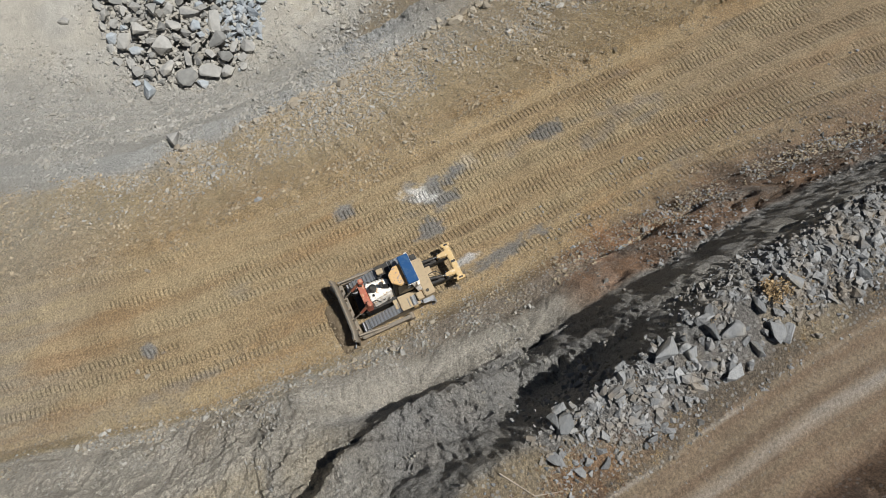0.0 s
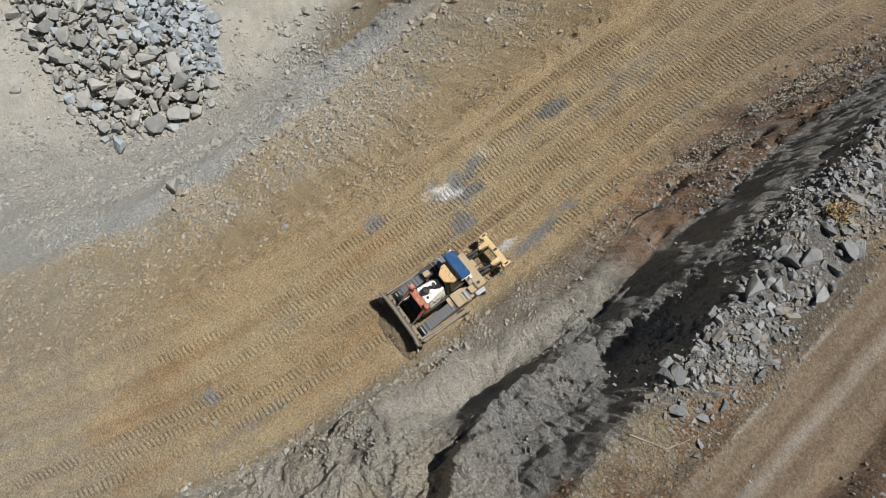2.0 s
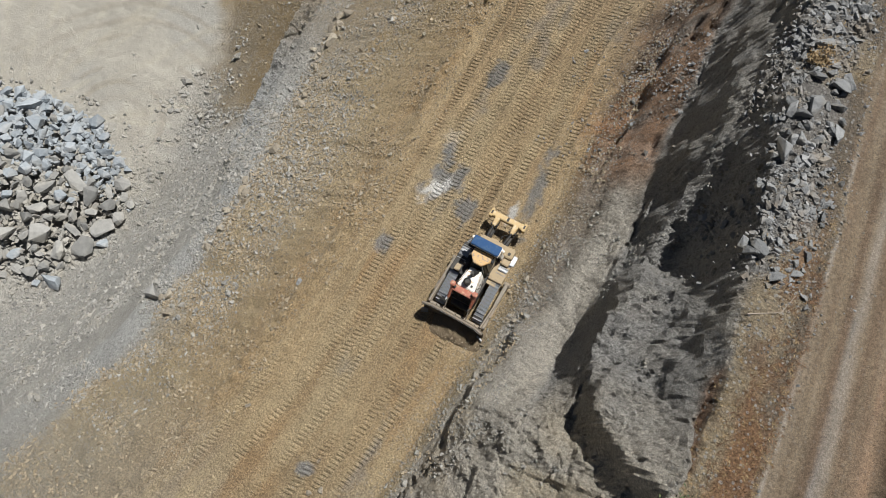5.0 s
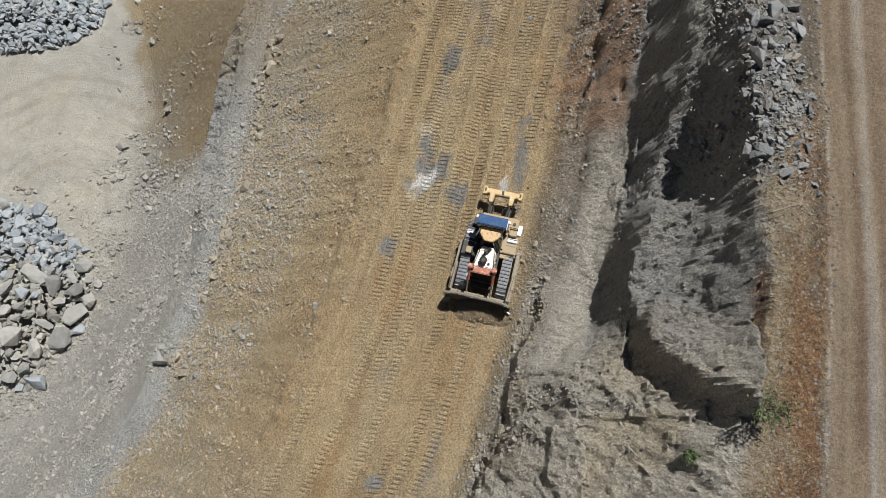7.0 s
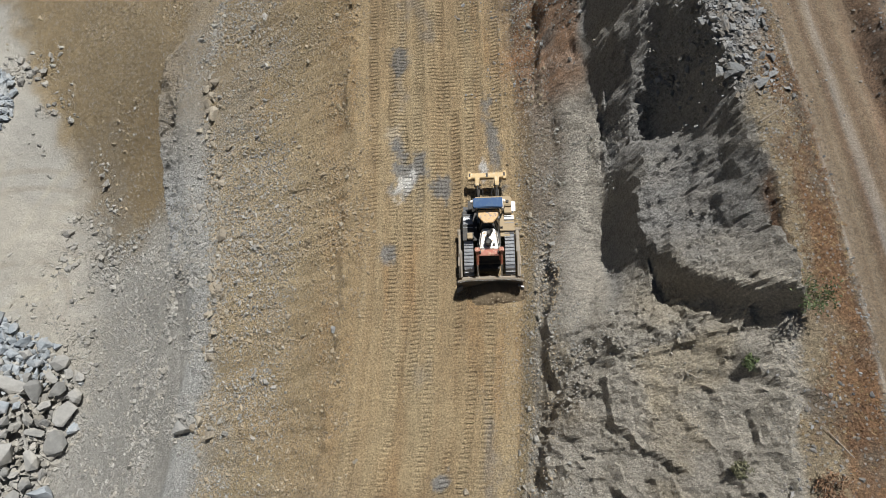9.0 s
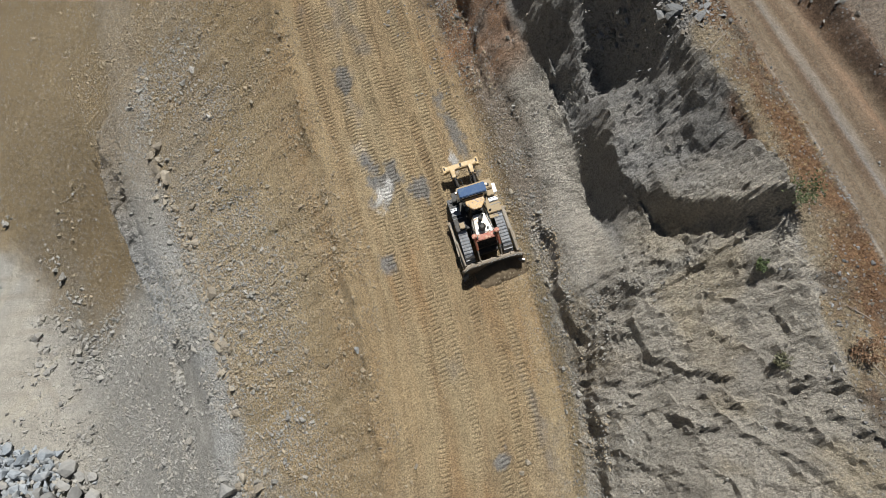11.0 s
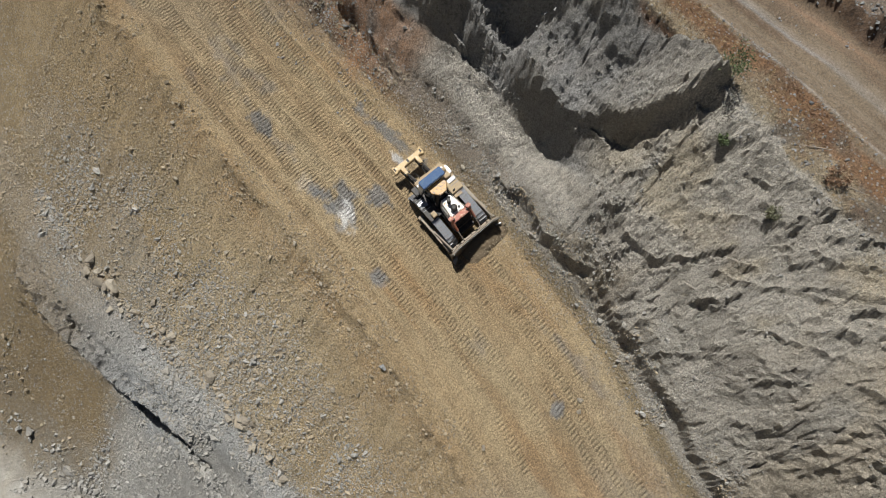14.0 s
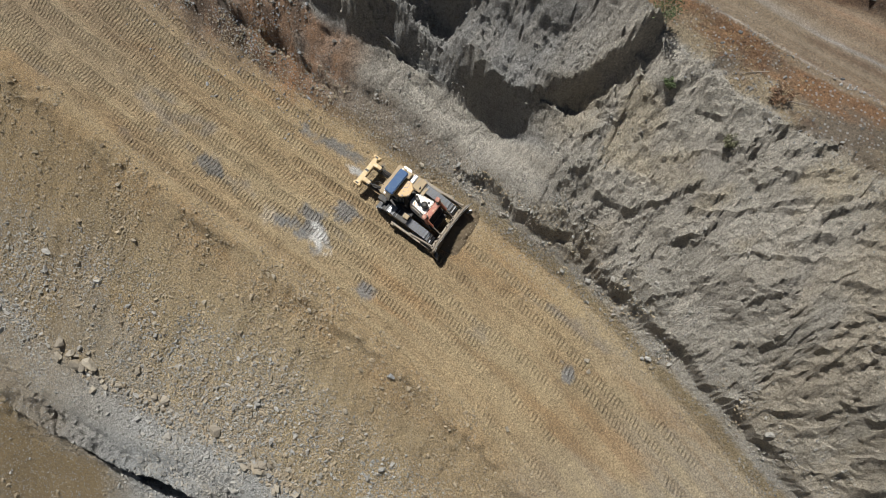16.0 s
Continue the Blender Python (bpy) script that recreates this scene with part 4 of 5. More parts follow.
def stick(x, y, length, turn, label):
    bm = bmesh.new()
    bmesh.ops.create_cone(bm, segments=7, radius1=0.028, radius2=0.012, depth=length, cap_ends=True)
    for v in bm.verts:
        v.co.x += 0.05 * math.sin(v.co.z * 2.1)
    ob = part("dead_branch", bm, TWIG)
    a, b = [(x + s * math.cos(turn) * length / 2, y + s * math.sin(turn) * length / 2) for s in (-1, 1)]
    za, zb = height(*a), height(*b)
    ob.matrix_world = Matrix.Translation((x, y, max((za + zb) / 2, height(x, y)) + 0.03)) @ Vector((b[0] - a[0], b[1] - a[1], zb - za)).to_track_quat("Z", "X").to_matrix().to_4x4()
    return tagged(ob, label, "branch")


stick(10.1, -16.1, 2.4, 1.9, "bleached dead branch lying on dry weeds")
stick(10.9, -14.2, 1.6, 2.2, "bleached dead branch lying on dry weeds")
stick(11.6, -0.6, 1.5, 0.5, "grey dead branch among dry grass")
stick(12.4, 0.2, 1.1, 1.2, "grey dead branch among dry grass")



# ---- the bulldozer ----
def paint(name, colour, chip, dirt=0.45, rough=0.5):
    """Machine paint: chipped to rust or primer, and dusty."""
    s = Shader(name, rough)
    worn = s.fit(s.noise(5.5, 7, 0.72), 0.54, 0.62)
    col = s.mix(worn, colour, chip)
    col = s.mix(s.sums("MULTIPLY", s.fit(s.noise(2.1, 5, 0.65), 0.35, 0.7), dirt), col, (0.30, 0.235, 0.155))
    s.put(s.fit(s.noise(9, 4, 0.6), 0.3, 0.7, rough - 0.1, rough + 0.25), s.surface.inputs["Roughness"])
    return s.colour(col).bump(s.noise(20, 4, 0.6), 0.25, 0.02).mat


def steel(name, a, b, rough, metal, dirt=0.5):
    s = Shader(name, rough, metal)
    col = s.mix(s.noise(6, 6, 0.7), a, b)
    col = s.mix(s.sums("MULTIPLY", s.fit(s.noise(3, 5, 0.7), 0.45, 0.6), dirt), col, (0.25, 0.19, 0.125))
    return s.colour(col).bump(s.noise(25, 4, 0.7), 0.4, 0.02).mat


YELLOW = paint("faded yellow machine paint", (0.50, 0.345, 0.15), (0.56, 0.47, 0.33), 0.45)
ORANGE = paint("scuffed orange paint", (0.52, 0.33, 0.14), (0.10, 0.12, 0.20), 0.25)
WHITE = paint("worn white paint", (0.74, 0.72, 0.68), (0.46, 0.27, 0.13), 0.15)
BLUE = Shader("blue canopy paint", 0.33)
BLUE.colour(BLUE.mix(BLUE.fit(BLUE.noise(3, 5, 0.7), 0.5, 0.75), (0.014, 0.060, 0.165), (0.05, 0.10, 0.17)))
BLUE.surface.inputs["Specular IOR Level"].default_value = 0.18
BLUE.surface.inputs["Roughness"].default_value = 0.5
BLUE = BLUE.mat
RED = paint("faded red paint", (0.33, 0.085, 0.05), (0.46, 0.28, 0.17), 0.3)
BEIGE = paint("dust-covered deck plate", (0.36, 0.28, 0.18), (0.28, 0.22, 0.15), 0.6, 0.85)
BLACK = steel("sooty black steel", (0.012, 0.012, 0.013), (0.03, 0.03, 0.03), 0.6, 0.2, 0.12)
BARE = steel("scoured track steel", (0.22, 0.235, 0.26), (0.38, 0.40, 0.43), 0.42, 0.6, 0.3)
MUDDY = steel("muddy blade steel", (0.12, 0.105, 0.09), (0.24, 0.21, 0.17), 0.6, 0.35, 0.6)
CHROME = steel("cylinder rod chrome", (0.5, 0.5, 0.5), (0.6, 0.6, 0.6), 0.2, 1.0, 0.1)
GLASS = Shader("dark cab glass", 0.08)
GLASS.colour((0.015, 0.018, 0.02))
GLASS = GLASS.mat


def box(x0, x1, y0, y1, z0, z1, bevel=0.03, bm=None):
    bm = bm or bmesh.new()
    made = bmesh.ops.create_cube(bm, size=1, matrix=Matrix.LocRotScale(((x0 + x1) / 2, (y0 + y1) / 2, (z0 + z1) / 2), None, (x1 - x0, y1 - y0, z1 - z0)))
    if bevel:
        edges = list({e for v in made["verts"] for e in v.link_edges})
        bmesh.ops.bevel(bm, geom=edges, offset=bevel, segments=2, affect="EDGES")
    return bm


def loft(low, high, z0, z1, bevel=0.03):
    """A block between two outlines of the same number of corners (x, y)."""
    bm = bmesh.new()
    a, b = [bm.verts.new((*p, z0)) for p in low], [bm.verts.new((*p, z1)) for p in high]
    bm.faces.new(a[::-1]), bm.faces.new(b)
    for k in range(len(a)):
        j = (k + 1) % len(a)
        bm.faces.new((a[k], a[j], b[j], b[k]))
    bmesh.ops.recalc_face_normals(bm, faces=bm.faces)
    if bevel:
        bmesh.ops.bevel(bm, geom=list(bm.edges), offset=bevel, segments=2, affect="EDGES")
    return bm


def rod(a, b, r, segments=14, bm=None, r2=None):
    bm = bm or bmesh.new()
    a, b = Vector(a), Vector(b)
    m = Matrix.Translation((a + b) / 2) @ (b - a).to_track_quat("Z", "Y").to_matrix().to_4x4()
    bmesh.ops.create_cone(bm, segments=segments, radius1=r, radius2=r if r2 is None else r2, depth=(b - a).length, cap_ends=True, matrix=m)
    return bm


def hose(points, r, name, parent):
    curve = bpy.data.curves.new(name, "CURVE")
    curve.dimensions, curve.bevel_depth, curve.bevel_resolution = "3D", r, 2
    sp = curve.splines.new("NURBS")
    sp.points.add(len(points) - 1)
    for p, q in zip(sp.points, points):
        p.co = (*q, 1)
    sp.use_endpoint_u, sp.order_u = True, 3
    curve.materials.append(BLACK)
    ob = new(name, curve)
    ob.parent = parent
    return ob


def track_loop():
    """Points and headings round the crawler chain: front idler, rear idler, raised sprocket."""
    wheels = [((-1.72, 0.47), 0.47), ((1.75, 0.47), 0.47), ((1.05, 1.22), 0.40)]
    path = []
    for k in range(3):
        (c0, r0), (c1, r1), (c2, r2) = wheels[k - 1], wheels[k], wheels[(k + 1) % 3]
        def normal(p, rp, q, rq):
            dx, dy = q[0] - p[0], q[1] - p[1]
            d = math.hypot(dx, dy)
            base = math.atan2(dy, dx) - math.pi / 2
            return base + math.asin((rq - rp) / d) * -1
        n0, n1 = normal(c0, r0, c1, r1), normal(c1, r1, c2, r2)
        while n1 < n0:
            n1 += 2 * math.pi
        for t in np.linspace(n0, n1, 10):
            path.append((c1[0] + r1 * math.cos(t), c1[1] + r1 * math.sin(t)))
    path.append(path[0])
    p = np.array(path)
    s = np.concatenate([[0], np.cumsum(np.hypot(*np.diff(p, axis=0).T))])
    n = round(s[-1] / 0.215)
    at = np.arange(n) / n * s[-1]
    y, z = np.interp(at, s, p[:, 0]), np.interp(at, s, p[:, 1])
    y2, z2 = np.interp((at + 0.05) % s[-1], s, p[:, 0]), np.interp((at + 0.05) % s[-1], s, p[:, 1])
    return [(a, b, math.atan2(d - b, c - a)) for a, b, c, d in zip(y, z, y2, z2)]


def bulldozer():
    dozer = new("bulldozer")
    tagged(dozer, "worn yellow and white crawler bulldozer with blue canopy, on the ramp", "bulldozer")

    # crawler tracks
    loop = track_loop()
    shoe_mesh = None
    for side in (-1, 1):
        x = side * 1.27
        frame_bm = loft([(x - 0.16, -1.55), (x + 0.16, -1.55), (x + 0.16, 1.6), (x - 0.16, 1.6)], [(x - 0.13, -1.3), (x + 0.13, -1.3), (x + 0.13, 1.3), (x - 0.13, 1.3)], 0.25, 0.72)
        crawler = part("crawler", frame_bm, MUDDY, dozer, "muddy crawler track with scoured steel shoes")
        for y, z, r in ((-1.72, 0.47, 0.40), (1.75, 0.47, 0.40)):
            wheel = part("idler", rod((x - 0.1, y, z), (x + 0.1, y, z), r, 24), MUDDY, crawler)
        sprocket = bmesh.new()
        rod((x - 0.12, 1.05, 1.22), (x + 0.12, 1.05, 1.22), 0.3, 24, sprocket)
        for k in range(13):
            a = k * 2 * math.pi / 13
            made = bmesh.ops.create_cube(sprocket, size=1, matrix=Matrix.Translation((x, 1.05 + 0.32 * math.cos(a), 1.22 + 0.32 * math.sin(a))) @ Matrix.Rotation(a, 4, "X") @ Matrix.Diagonal((0.16, 0.09, 0.06, 1)))
        part("sprocket", sprocket, YELLOW, crawler, "dusty yellow final drive")
        part("hub", rod((x + side * 0.1, 1.05, 1.22), (x + side * 0.3, 1.05, 1.22), 0.2, 18, None, 0.15), YELLOW, crawler)
        for k in range(6):
            y = -1.15 + k * 0.47
            part("roller", rod((x - 0.14, y, 0.2), (x + 0.14, y, 0.2), 0.13, 12), MUDDY, crawler)
        for y, z, heading in loop:
            if shoe_mesh is None:
                bm = box(-0.29, 0.29, -0.1, 0.1, -0.03, 0.0, 0)
                box(-0.29, 0.29, -0.1, -0.065, -0.09, -0.03, 0, bm)
                shoe_mesh = bpy.data.meshes.new("shoe")
                bm.to_mesh(shoe_mesh)
                bm.free()
                shoe_mesh.materials.append(BARE)
            shoe = new("shoe", shoe_mesh)
            shoe.parent = crawler
            shoe.matrix_basis = Matrix.Translation((x, y, z + 0.04)) @ Matrix.Rotation(heading, 4, "X")

    # hull, engine hood, radiator guard
    part("hull", box(-0.72, 0.72, -1.75, 2.35, 0.55, 1.45, 0.05), BLACK, dozer, "black oily hull")
    part("hood", loft([(-0.62, -1.25), (0.62, -1.25), (0.5, 0.15), (-0.5, 0.15)], [(-0.55, -1.2), (0.55, -1.2), (0.36, 0.12), (-0.36, 0.12)], 1.45, 2.42, 0.05), WHITE, dozer, "worn white engine hood with rust patches")
    for side in (-1, 1):
        door = part("side_panel", loft([(side * 0.64, -1.1), (side * 0.66, -1.1), (side * 0.56, -0.05), (side * 0.54, -0.05)], [(side * 0.60, -1.1), (side * 0.62, -1.1), (side * 0.5, -0.05), (side * 0.48, -0.05)], 1.5, 2.25, 0), WHITE, dozer)
        part("handle", box(side * 0.6 - 0.02, side * 0.6 + 0.02, -0.55, -0.4, 1.95, 2.0, 0), BLACK, door)
    guard = part("radiator_guard", box(-0.72, 0.72, -1.62, -1.24, 1.05, 2.46, 0.04), RED, dozer, "faded red radiator guard")
    part("grille", box(-0.58, 0.58, -1.66, -1.6, 1.1, 2.3, 0.01), BLACK, guard, "black radiator grille")
    for k in range(7):
        part("grille_bar", box(-0.58, 0.58, -1.69, -1.66, 1.16 + k * 0.17, 1.2 + k * 0.17, 0), BLACK, guard)
    part("front_frame", box(-0.62, 0.62, -2.05, -1.6, 0.5, 1.05, 0.04), BLACK, dozer)
    cap = part("precleaner", rod((-0.06, -0.86, 2.40), (-0.06, -0.86, 2.72), 0.2, 20), BLACK, dozer, "black air precleaner bowl")
    part("lid", rod((-0.06, -0.86, 2.72), (-0.06, -0.86, 2.80), 0.23, 20, None, 0.12), BLACK, cap)
    part("exhaust_stack", rod((-0.03, -0.32, 2.3), (-0.03, -0.32, 2.95), 0.11, 14), BLACK, dozer, "sooty exhaust stack")
    part("muffler", rod((-0.02, -0.32, 2.40), (0.16, 0.02, 2.55), 0.13, 14), BLACK, dozer)
    part("filler_cap", rod((0.28, -0.95, 2.4), (0.28, -0.95, 2.5), 0.07, 12), BLACK, dozer)
    for side in (-1, 1):
        part("headlight", box(side * 0.58 - 0.09, side * 0.58 + 0.09, -1.5, -1.34, 2.46, 2.62, 0.02), BLACK, guard)

    # cab and canopy
    cab = part("cab", loft([(-0.6, 0.16), (0.6, 0.16), (0.72, 1.5), (-0.72, 1.5)], [(-0.36, 0.3), (0.36, 0.3), (0.68, 1.45), (-0.68, 1.45)], 1.45, 3.0, 0.03), BLACK, dozer, "black operator cab with dark glass")
    part("windscreen", loft([(-0.52, 0.12), (0.52, 0.12), (0.52, 0.15), (-0.52, 0.15)], [(-0.32, 0.26), (0.32, 0.26), (0.32, 0.29), (-0.32, 0.29)], 1.75, 2.9, 0), GLASS, cab, "dark dusty glass")
    for side in (-1, 1):
        part("side_window", loft([(side * 0.66, 0.4), (side * 0.68, 0.4), (side * 0.74, 1.35), (side * 0.72, 1.35)], [(side * 0.46, 0.45), (side * 0.48, 0.45), (side * 0.71, 1.35), (side * 0.69, 1.35)], 1.9, 2.85, 0), GLASS, cab, "dark dusty glass")
        part("mirror", box(side * 0.72 - 0.02, side * 0.72 + 0.1 * side + 0.03, 0.1, 0.14, 2.3, 2.6, 0), BLACK, cab)
    part("cab_roof", loft([(-0.28, 0.2), (0.28, 0.2), (0.62, 0.62), (0.62, 1.05), (-0.62, 1.05), (-0.62, 0.62)], [(-0.25, 0.23), (0.25, 0.23), (0.58, 0.63), (0.58, 1.03), (-0.58, 1.03), (-0.58, 0.63)], 3.0, 3.12, 0.02), ORANGE, cab, "orange cab roof scuffed to dark primer")
    canopy = part("canopy", box(-0.87, 0.87, 1.04, 1.66, 3.36, 3.54, 0.04), BLUE, dozer, "deep blue roll-over canopy beam")
    part("rim", box(-0.89, 0.89, 1.02, 1.68, 3.33, 3.36, 0), WHITE, canopy)
    for side in (-1, 1):
        part("post", loft([(side * 0.92 - 0.09, 1.5), (side * 0.92 + 0.09, 1.5), (side * 0.92 + 0.09, 1.78), (side * 0.92 - 0.09, 1.78)], [(side * 0.78 - 0.08, 1.2), (side * 0.78 + 0.08, 1.2), (side * 0.78 + 0.08, 1.5), (side * 0.78 - 0.08, 1.5)], 1.75, 3.34, 0.02), WHITE, canopy, "white canopy post")
        part("work_light", box(side * 0.95 - 0.09, side * 0.95 + 0.09, 1.5, 1.66, 3.05, 3.25, 0.02), WHITE, canopy, "small white work light")

    # fenders, tanks, boxes
    part("fender", box(0.70, 1.60, 0.2, 1.35, 1.52, 1.66, 0.03), BEIGE, dozer, "dust-covered tan fender deck")
    part("step", box(0.72, 1.30, -0.1, 0.2, 1.40, 1.50, 0.02), BEIGE, dozer, "dust-covered tan deck step")
    part("fender", box(-1.60, -0.70, -0.35, 1.6, 1.5, 1.62, 0.03), BLACK, dozer, "black fender deck")
    part("battery_box", box(-1.32, -1.0, -0.3, 0.1, 1.62, 1.82, 0.03), BEIGE, dozer, "dusty tan battery box")
    part("fuel_tank", box(-0.85, 1.45, 1.68, 2.35, 1.5, 2.12, 0.06), BEIGE, dozer, "dust-covered tan rear fuel tank")
    part("tank_end", box(1.0, 1.45, 1.25, 1.7, 1.62, 1.95, 0.04), BEIGE, dozer, "dusty tan tool box")
    part("tank_cap", rod((1.2, 1.95, 2.1), (1.2, 1.95, 2.2), 0.09, 12), BLACK, dozer)
    part("rear_guard", box(1.35, 1.70, 1.5, 2.15, 1.55, 1.64, 0.02), BARE, dozer, "scoured steel rear track guard")
    part("rear_box", box(-1.25, -0.88, 1.55, 2.15, 1.6, 2.0, 0.03), BLACK, dozer, "black rear box")

    # lift cylinders, push arms, blade
    for side in (-1, 1):
        x = side * 0.72
        lift = part("lift_cylinder", rod((x, -1.3, 2.72), (x, -1.98, 1.85), 0.085), RED, dozer, "red-brown lift cylinder")
        part("rod", rod((x, -1.98, 1.85), (x, -2.55, 1.15), 0.045), CHROME, lift, "bright cylinder rod")
        part("yoke", box(x - 0.15, x + 0.15, -1.48, -1.2, 2.5, 2.78, 0.04), RED, lift)
        arm = part("push_arm", box(side * 1.80 - 0.11, side * 1.80 + 0.11, -2.5, 0.75, 0.52, 0.82, 0.04), MUDDY, dozer, "muddy push arm")
        part("trunnion", rod((side * 1.6, 0.6, 0.66), (side * 1.98, 0.6, 0.66), 0.17, 16), MUDDY, arm)
        part("tilt_brace", rod((side * 1.78, -0.9, 0.85), (side * 1.72, -2.62, 1.25), 0.075), MUDDY, arm)
        part("arm_guard", box(side * 1.82 - 0.13, side * 1.82 + 0.13, -1.75, -1.15, 0.82, 0.9, 0.02), MUDDY, arm)
        hose([(x, -1.3, 2.5), (x * 0.9, -1.1, 2.6), (x * 0.75, -0.9, 2.3), (x * 0.9, -0.7, 1.9)], 0.022, "hose", lift)

    bm = bmesh.new()
    profile = [(-2.86, 0.02), (-2.76, 0.3), (-2.70, 0.65), (-2.70, 1.0), (-2.78, 1.3), (-2.88, 1.48)]
    across = [-2.02, -1.95, -1.45, -0.7, 0, 0.7, 1.45, 1.95, 2.02]
    swept = [-0.13, -0.12, -0.02, 0, 0, 0, -0.02, -0.12, -0.13]
    rows = [[bm.verts.new((x, y + s, z * (1.0 if abs(x) < 1.9 else 0.93))) for y, z in profile] for x, s in zip(across, swept)]
    back = [[bm.verts.new((x, y + s + 0.11, z * (1.0 if abs(x) < 1.9 else 0.93))) for y, z in profile] for x, s in zip(across, swept)]
    for grid, flip in ((rows, False), (back, True)):
        for a, b in zip(grid, grid[1:]):
            for k in range(len(profile) - 1):
                q = (a[k], b[k], b[k + 1], a[k + 1])
                bm.faces.new(q[::-1] if flip else q)
    for a, b, c, d in zip(rows, rows[1:], back, back[1:]):
        bm.faces.new((a[0], c[0], d[0], b[0])), bm.faces.new((a[-1], b[-1], d[-1], c[-1]))
    for a, c in ((rows[0], back[0]), (rows[-1], back[-1])):
        for k in range(len(profile) - 1):
            bm.faces.new((a[k], a[k + 1], c[k + 1], c[k]))
    bmesh.ops.recalc_face_normals(bm, faces=bm.faces)
    blade = part("blade", bm, MUDDY, dozer, "muddy curved steel dozer blade", True)
    top = bmesh.new()
    for a, b, s, t in zip(across[1:], across[2:-1], swept[1:], swept[2:]):
        rod((a, -2.82 + s, 1.49), (b, -2.82 + t, 1.49), 0.085, 10, top)
    part("top_rail", top, MUDDY, blade)
    stud = None
    for k in range(44):
        x = -1.9 + 3.8 * k / 43
        y = -2.91 + float(np.interp(x, across, swept))
        if stud is None:
            b = bmesh.new()
            bmesh.ops.create_cone(b, segments=6, radius1=0.03, radius2=0.012, depth=0.1, cap_ends=True)
            stud = bpy.data.meshes.new("stud")
            b.to_mesh(stud), b.free()
            stud.materials.append(BARE)
        ob = new("stud", stud)
        ob.parent, ob.matrix_basis = blade, Matrix.Translation((x, y, 1.54))
    for k in range(5):
        x = -1.3 + k * 0.65
        part("rib", box(x - 0.04, x + 0.04, -2.72, -2.5, 0.15, 1.2, 0.01), MUDDY, blade)
    part("back_beam", box(-1.75, 1.75, -2.66, -2.42, 0.45, 0.75, 0.03), MUDDY, blade)
    for side in (-1, 1):
        part("end_bit", loft([(side * 1.7, -3.06), (side * 2.08, -3.24), (side * 2.08, -3.16), (side * 1.7, -2.98)], [(side * 1.7, -2.98), (side * 2.08, -3.12), (side * 2.08, -3.04), (side * 1.7, -2.9)], 0.0, 0.45, 0), BARE, blade, "scoured steel end bit")

    # ripper
    ripper = part("ripper", box(-1.18, 1.18, 3.92, 4.28, 1.16, 1.5, 0.04), YELLOW, dozer, "yellow ripper beam with chipped paint")
    for side in (-1, 1):
        part("ripper_arm", loft([(side * 0.58 - 0.13, 2.3), (side * 0.58 + 0.13, 2.3), (side * 0.62 + 0.17, 4.0), (side * 0.62 - 0.17, 4.0)], [(side * 0.58 - 0.11, 2.35), (side * 0.58 + 0.11, 2.35), (side * 0.62 + 0.15, 3.98), (side * 0.62 - 0.15, 3.98)], 0.85, 1.2, 0.02), BLACK, ripper)
        part("arm_cap", loft([(side * 0.62 - 0.13, 3.3), (side * 0.62 + 0.13, 3.3), (side * 0.62 + 0.19, 4.0), (side * 0.62 - 0.19, 4.0)], [(side * 0.62 - 0.10, 3.35), (side * 0.62 + 0.10, 3.35), (side * 0.62 + 0.16, 4.0), (side * 0.62 - 0.16, 4.0)], 1.3, 1.56, 0.03), YELLOW, ripper)
        ram = part("ripper_cylinder", rod((side * 0.55, 2.35, 1.85), (side * 0.6, 3.05, 1.6), 0.095), BLACK, ripper, "black ripper cylinder")
        part("rod", rod((side * 0.6, 3.05, 1.6), (side * 0.62, 3.45, 1.45), 0.05), CHROME, ram)
        part("pin", rod((side * 0.62 - 0.22, 3.42, 1.45), (side * 0.62 + 0.22, 3.42, 1.45), 0.07, 10), BLACK, ripper)
        part("bracket", box(side * 1.12 - 0.1, side * 1.12 + 0.1, 3.82, 4.36, 1.22, 1.56, 0.02), YELLOW, ripper)
        part("slot", box(side * 1.1 - 0.05, side * 1.1 + 0.05, 3.98, 4.22, 1.56, 1.565, 0), BLACK, ripper)
        hose([(side * 0.3, 2.3, 1.9), (side * 0.25, 2.7, 2.0), (side * 0.35, 3.0, 1.8), (side * 0.52, 3.1, 1.65)], 0.025, "hose", ripper)
    part("slot", box(-0.07, 0.07, 3.97, 4.24, 1.49, 1.505, 0), BLACK, ripper)
    part("tie_plate", box(-0.5, 0.5, 2.35, 2.75, 0.85, 1.1, 0.03), BEIGE, ripper, "dusty tie plate")
    part("shank", loft([(0.78, 3.98), (0.95, 3.98), (0.95, 4.2), (0.78, 4.2)], [(0.78, 3.95), (0.95, 3.95), (0.95, 4.3), (0.78, 4.3)], 0.55, 1.2, 0.02), BARE, ripper, "scoured ripper shank")
    return dozer


dozer = bulldozer()
dozer.matrix_world = pose(0.14, -0.5, height(0.0, 0.0) + 0.02, 0, -4, -5)


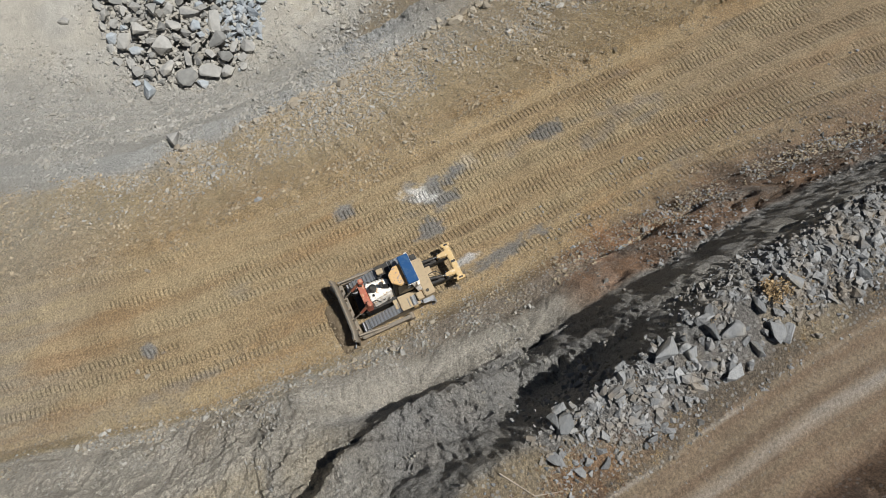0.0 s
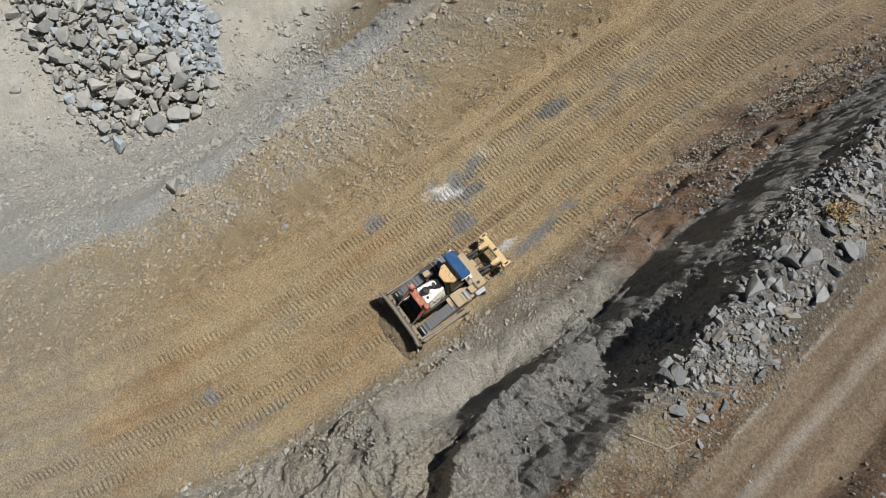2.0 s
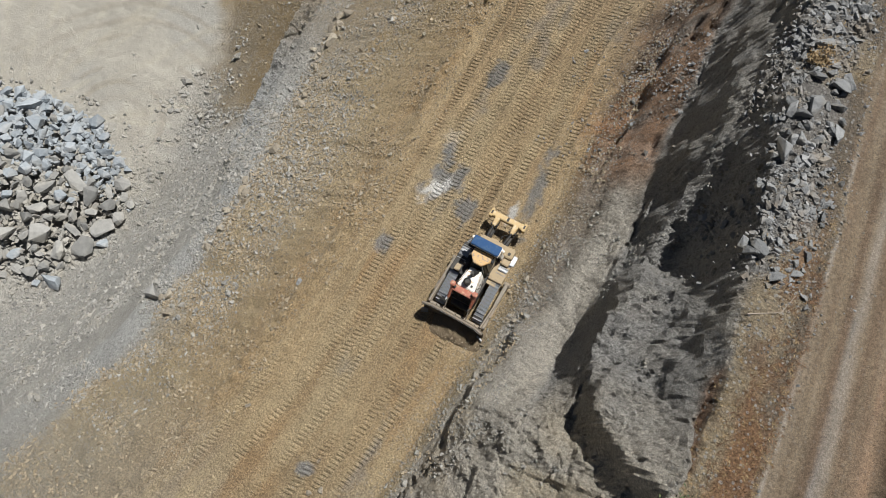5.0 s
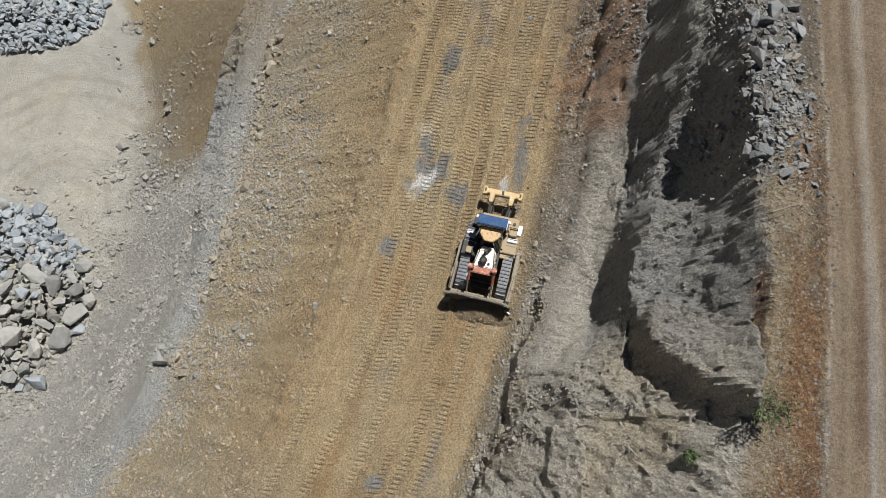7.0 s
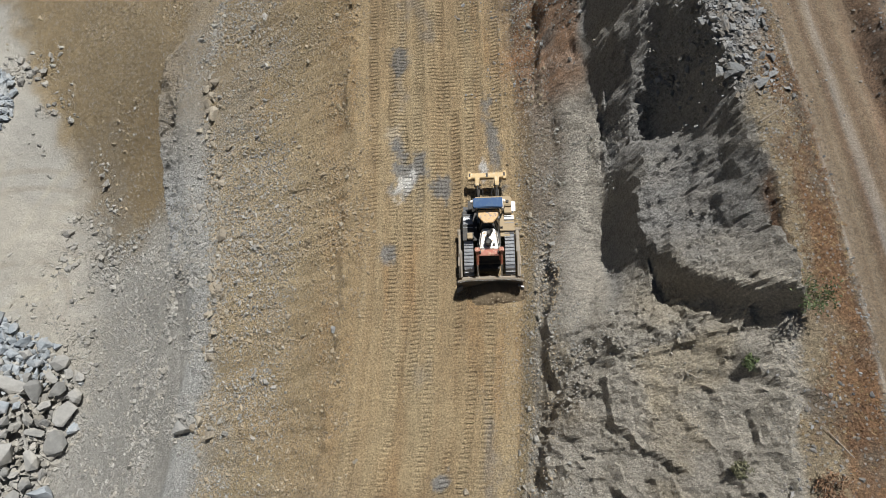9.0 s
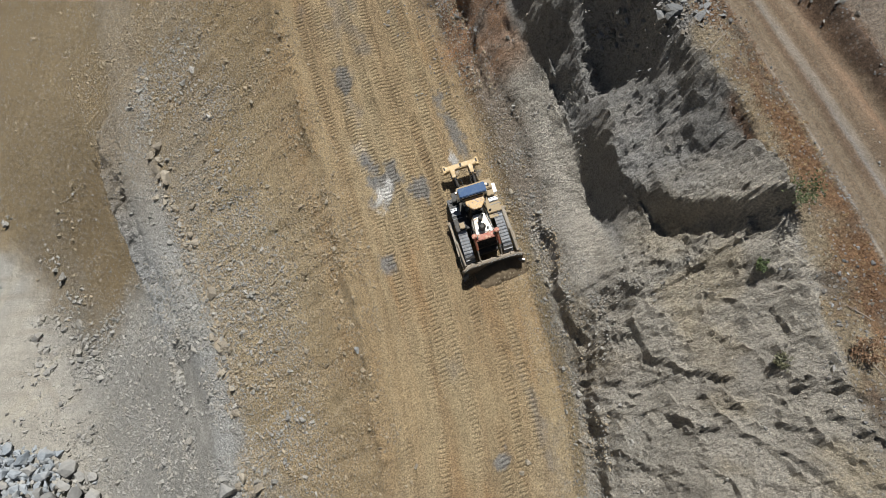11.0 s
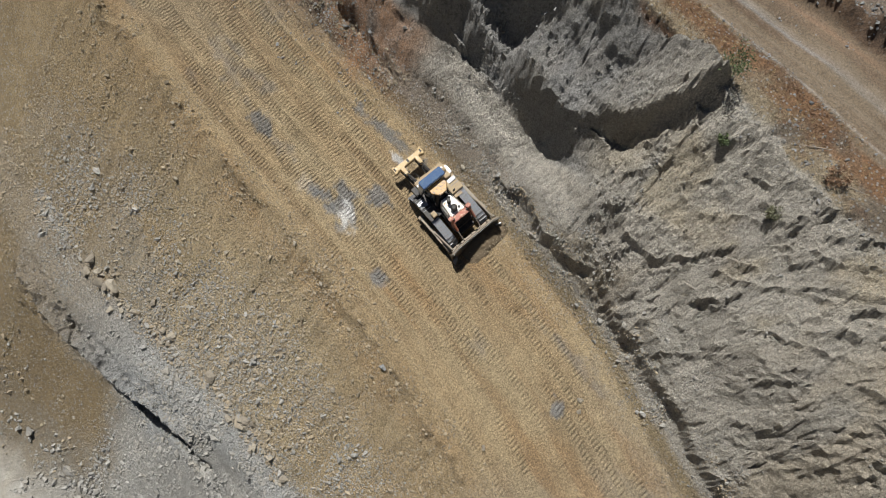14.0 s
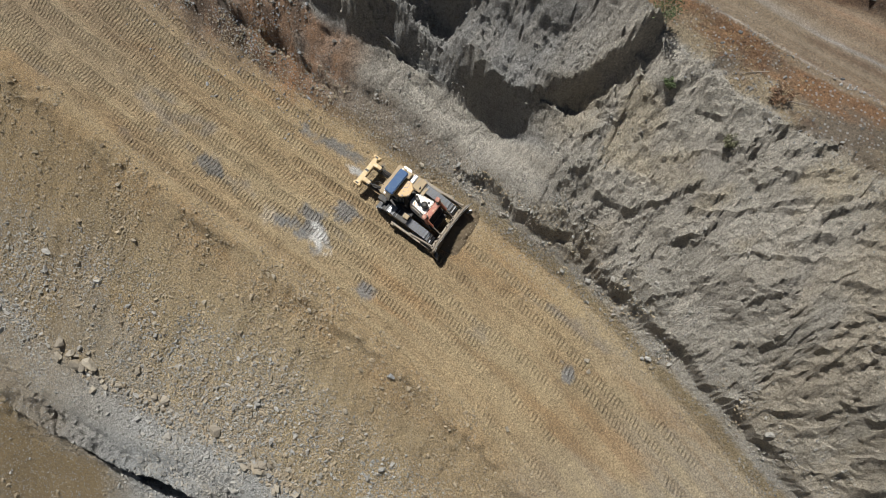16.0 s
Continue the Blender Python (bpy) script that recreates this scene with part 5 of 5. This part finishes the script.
# ---- soil pushed up before the blade ----
def spoil():
    bm = bmesh.new()
    n, m = 60, 30
    rows = []
    for i in range(n + 1):
        row = []
        for j in range(m + 1):
            x, y = -2.0 + 4.1 * i / n, -4.75 + 1.75 * j / m
            shape = max(0.0, 1 - ((x - 0.35) / 1.75) ** 2) * max(0.0, 1 - ((y + 3.45) / 1.1) ** 2)
            bumpy = 0.07 * noise.fractal(Vector((x * 3, y * 3, 0)), 1.0, 2.0, 4)
            row.append(bm.verts.new((x, y, height(x, y) - 0.06 + 0.62 * shape**0.8 + (bumpy if shape > 0.02 else 0))))
        rows.append(row)
    for a, b in zip(rows, rows[1:]):
        for k in range(m):
            bm.faces.new((a[k], b[k], b[k + 1], a[k + 1]))
    s = Shader("fresh dark soil", 0.95)
    s.colour(s.mix(s.noise(7, 7, 0.75), (0.095, 0.068, 0.042), (0.24, 0.185, 0.12))).bump(s.noise(9, 6, 0.75), 0.9, 0.12)
    tagged(part("soil_mound", bm, s.mat, None, "", True), "fresh dark soil heaped before the blade", "soil")


spoil()
scatter("spoil_stones", LOOSE_TAN, "stones in the freshly pushed soil", [(rng.gauss(0.35, 0.8), rng.gauss(-3.95, 0.3), 0.25, 0.06 * math.exp(rng.gauss(0, 0.5))) for _ in range(320)])
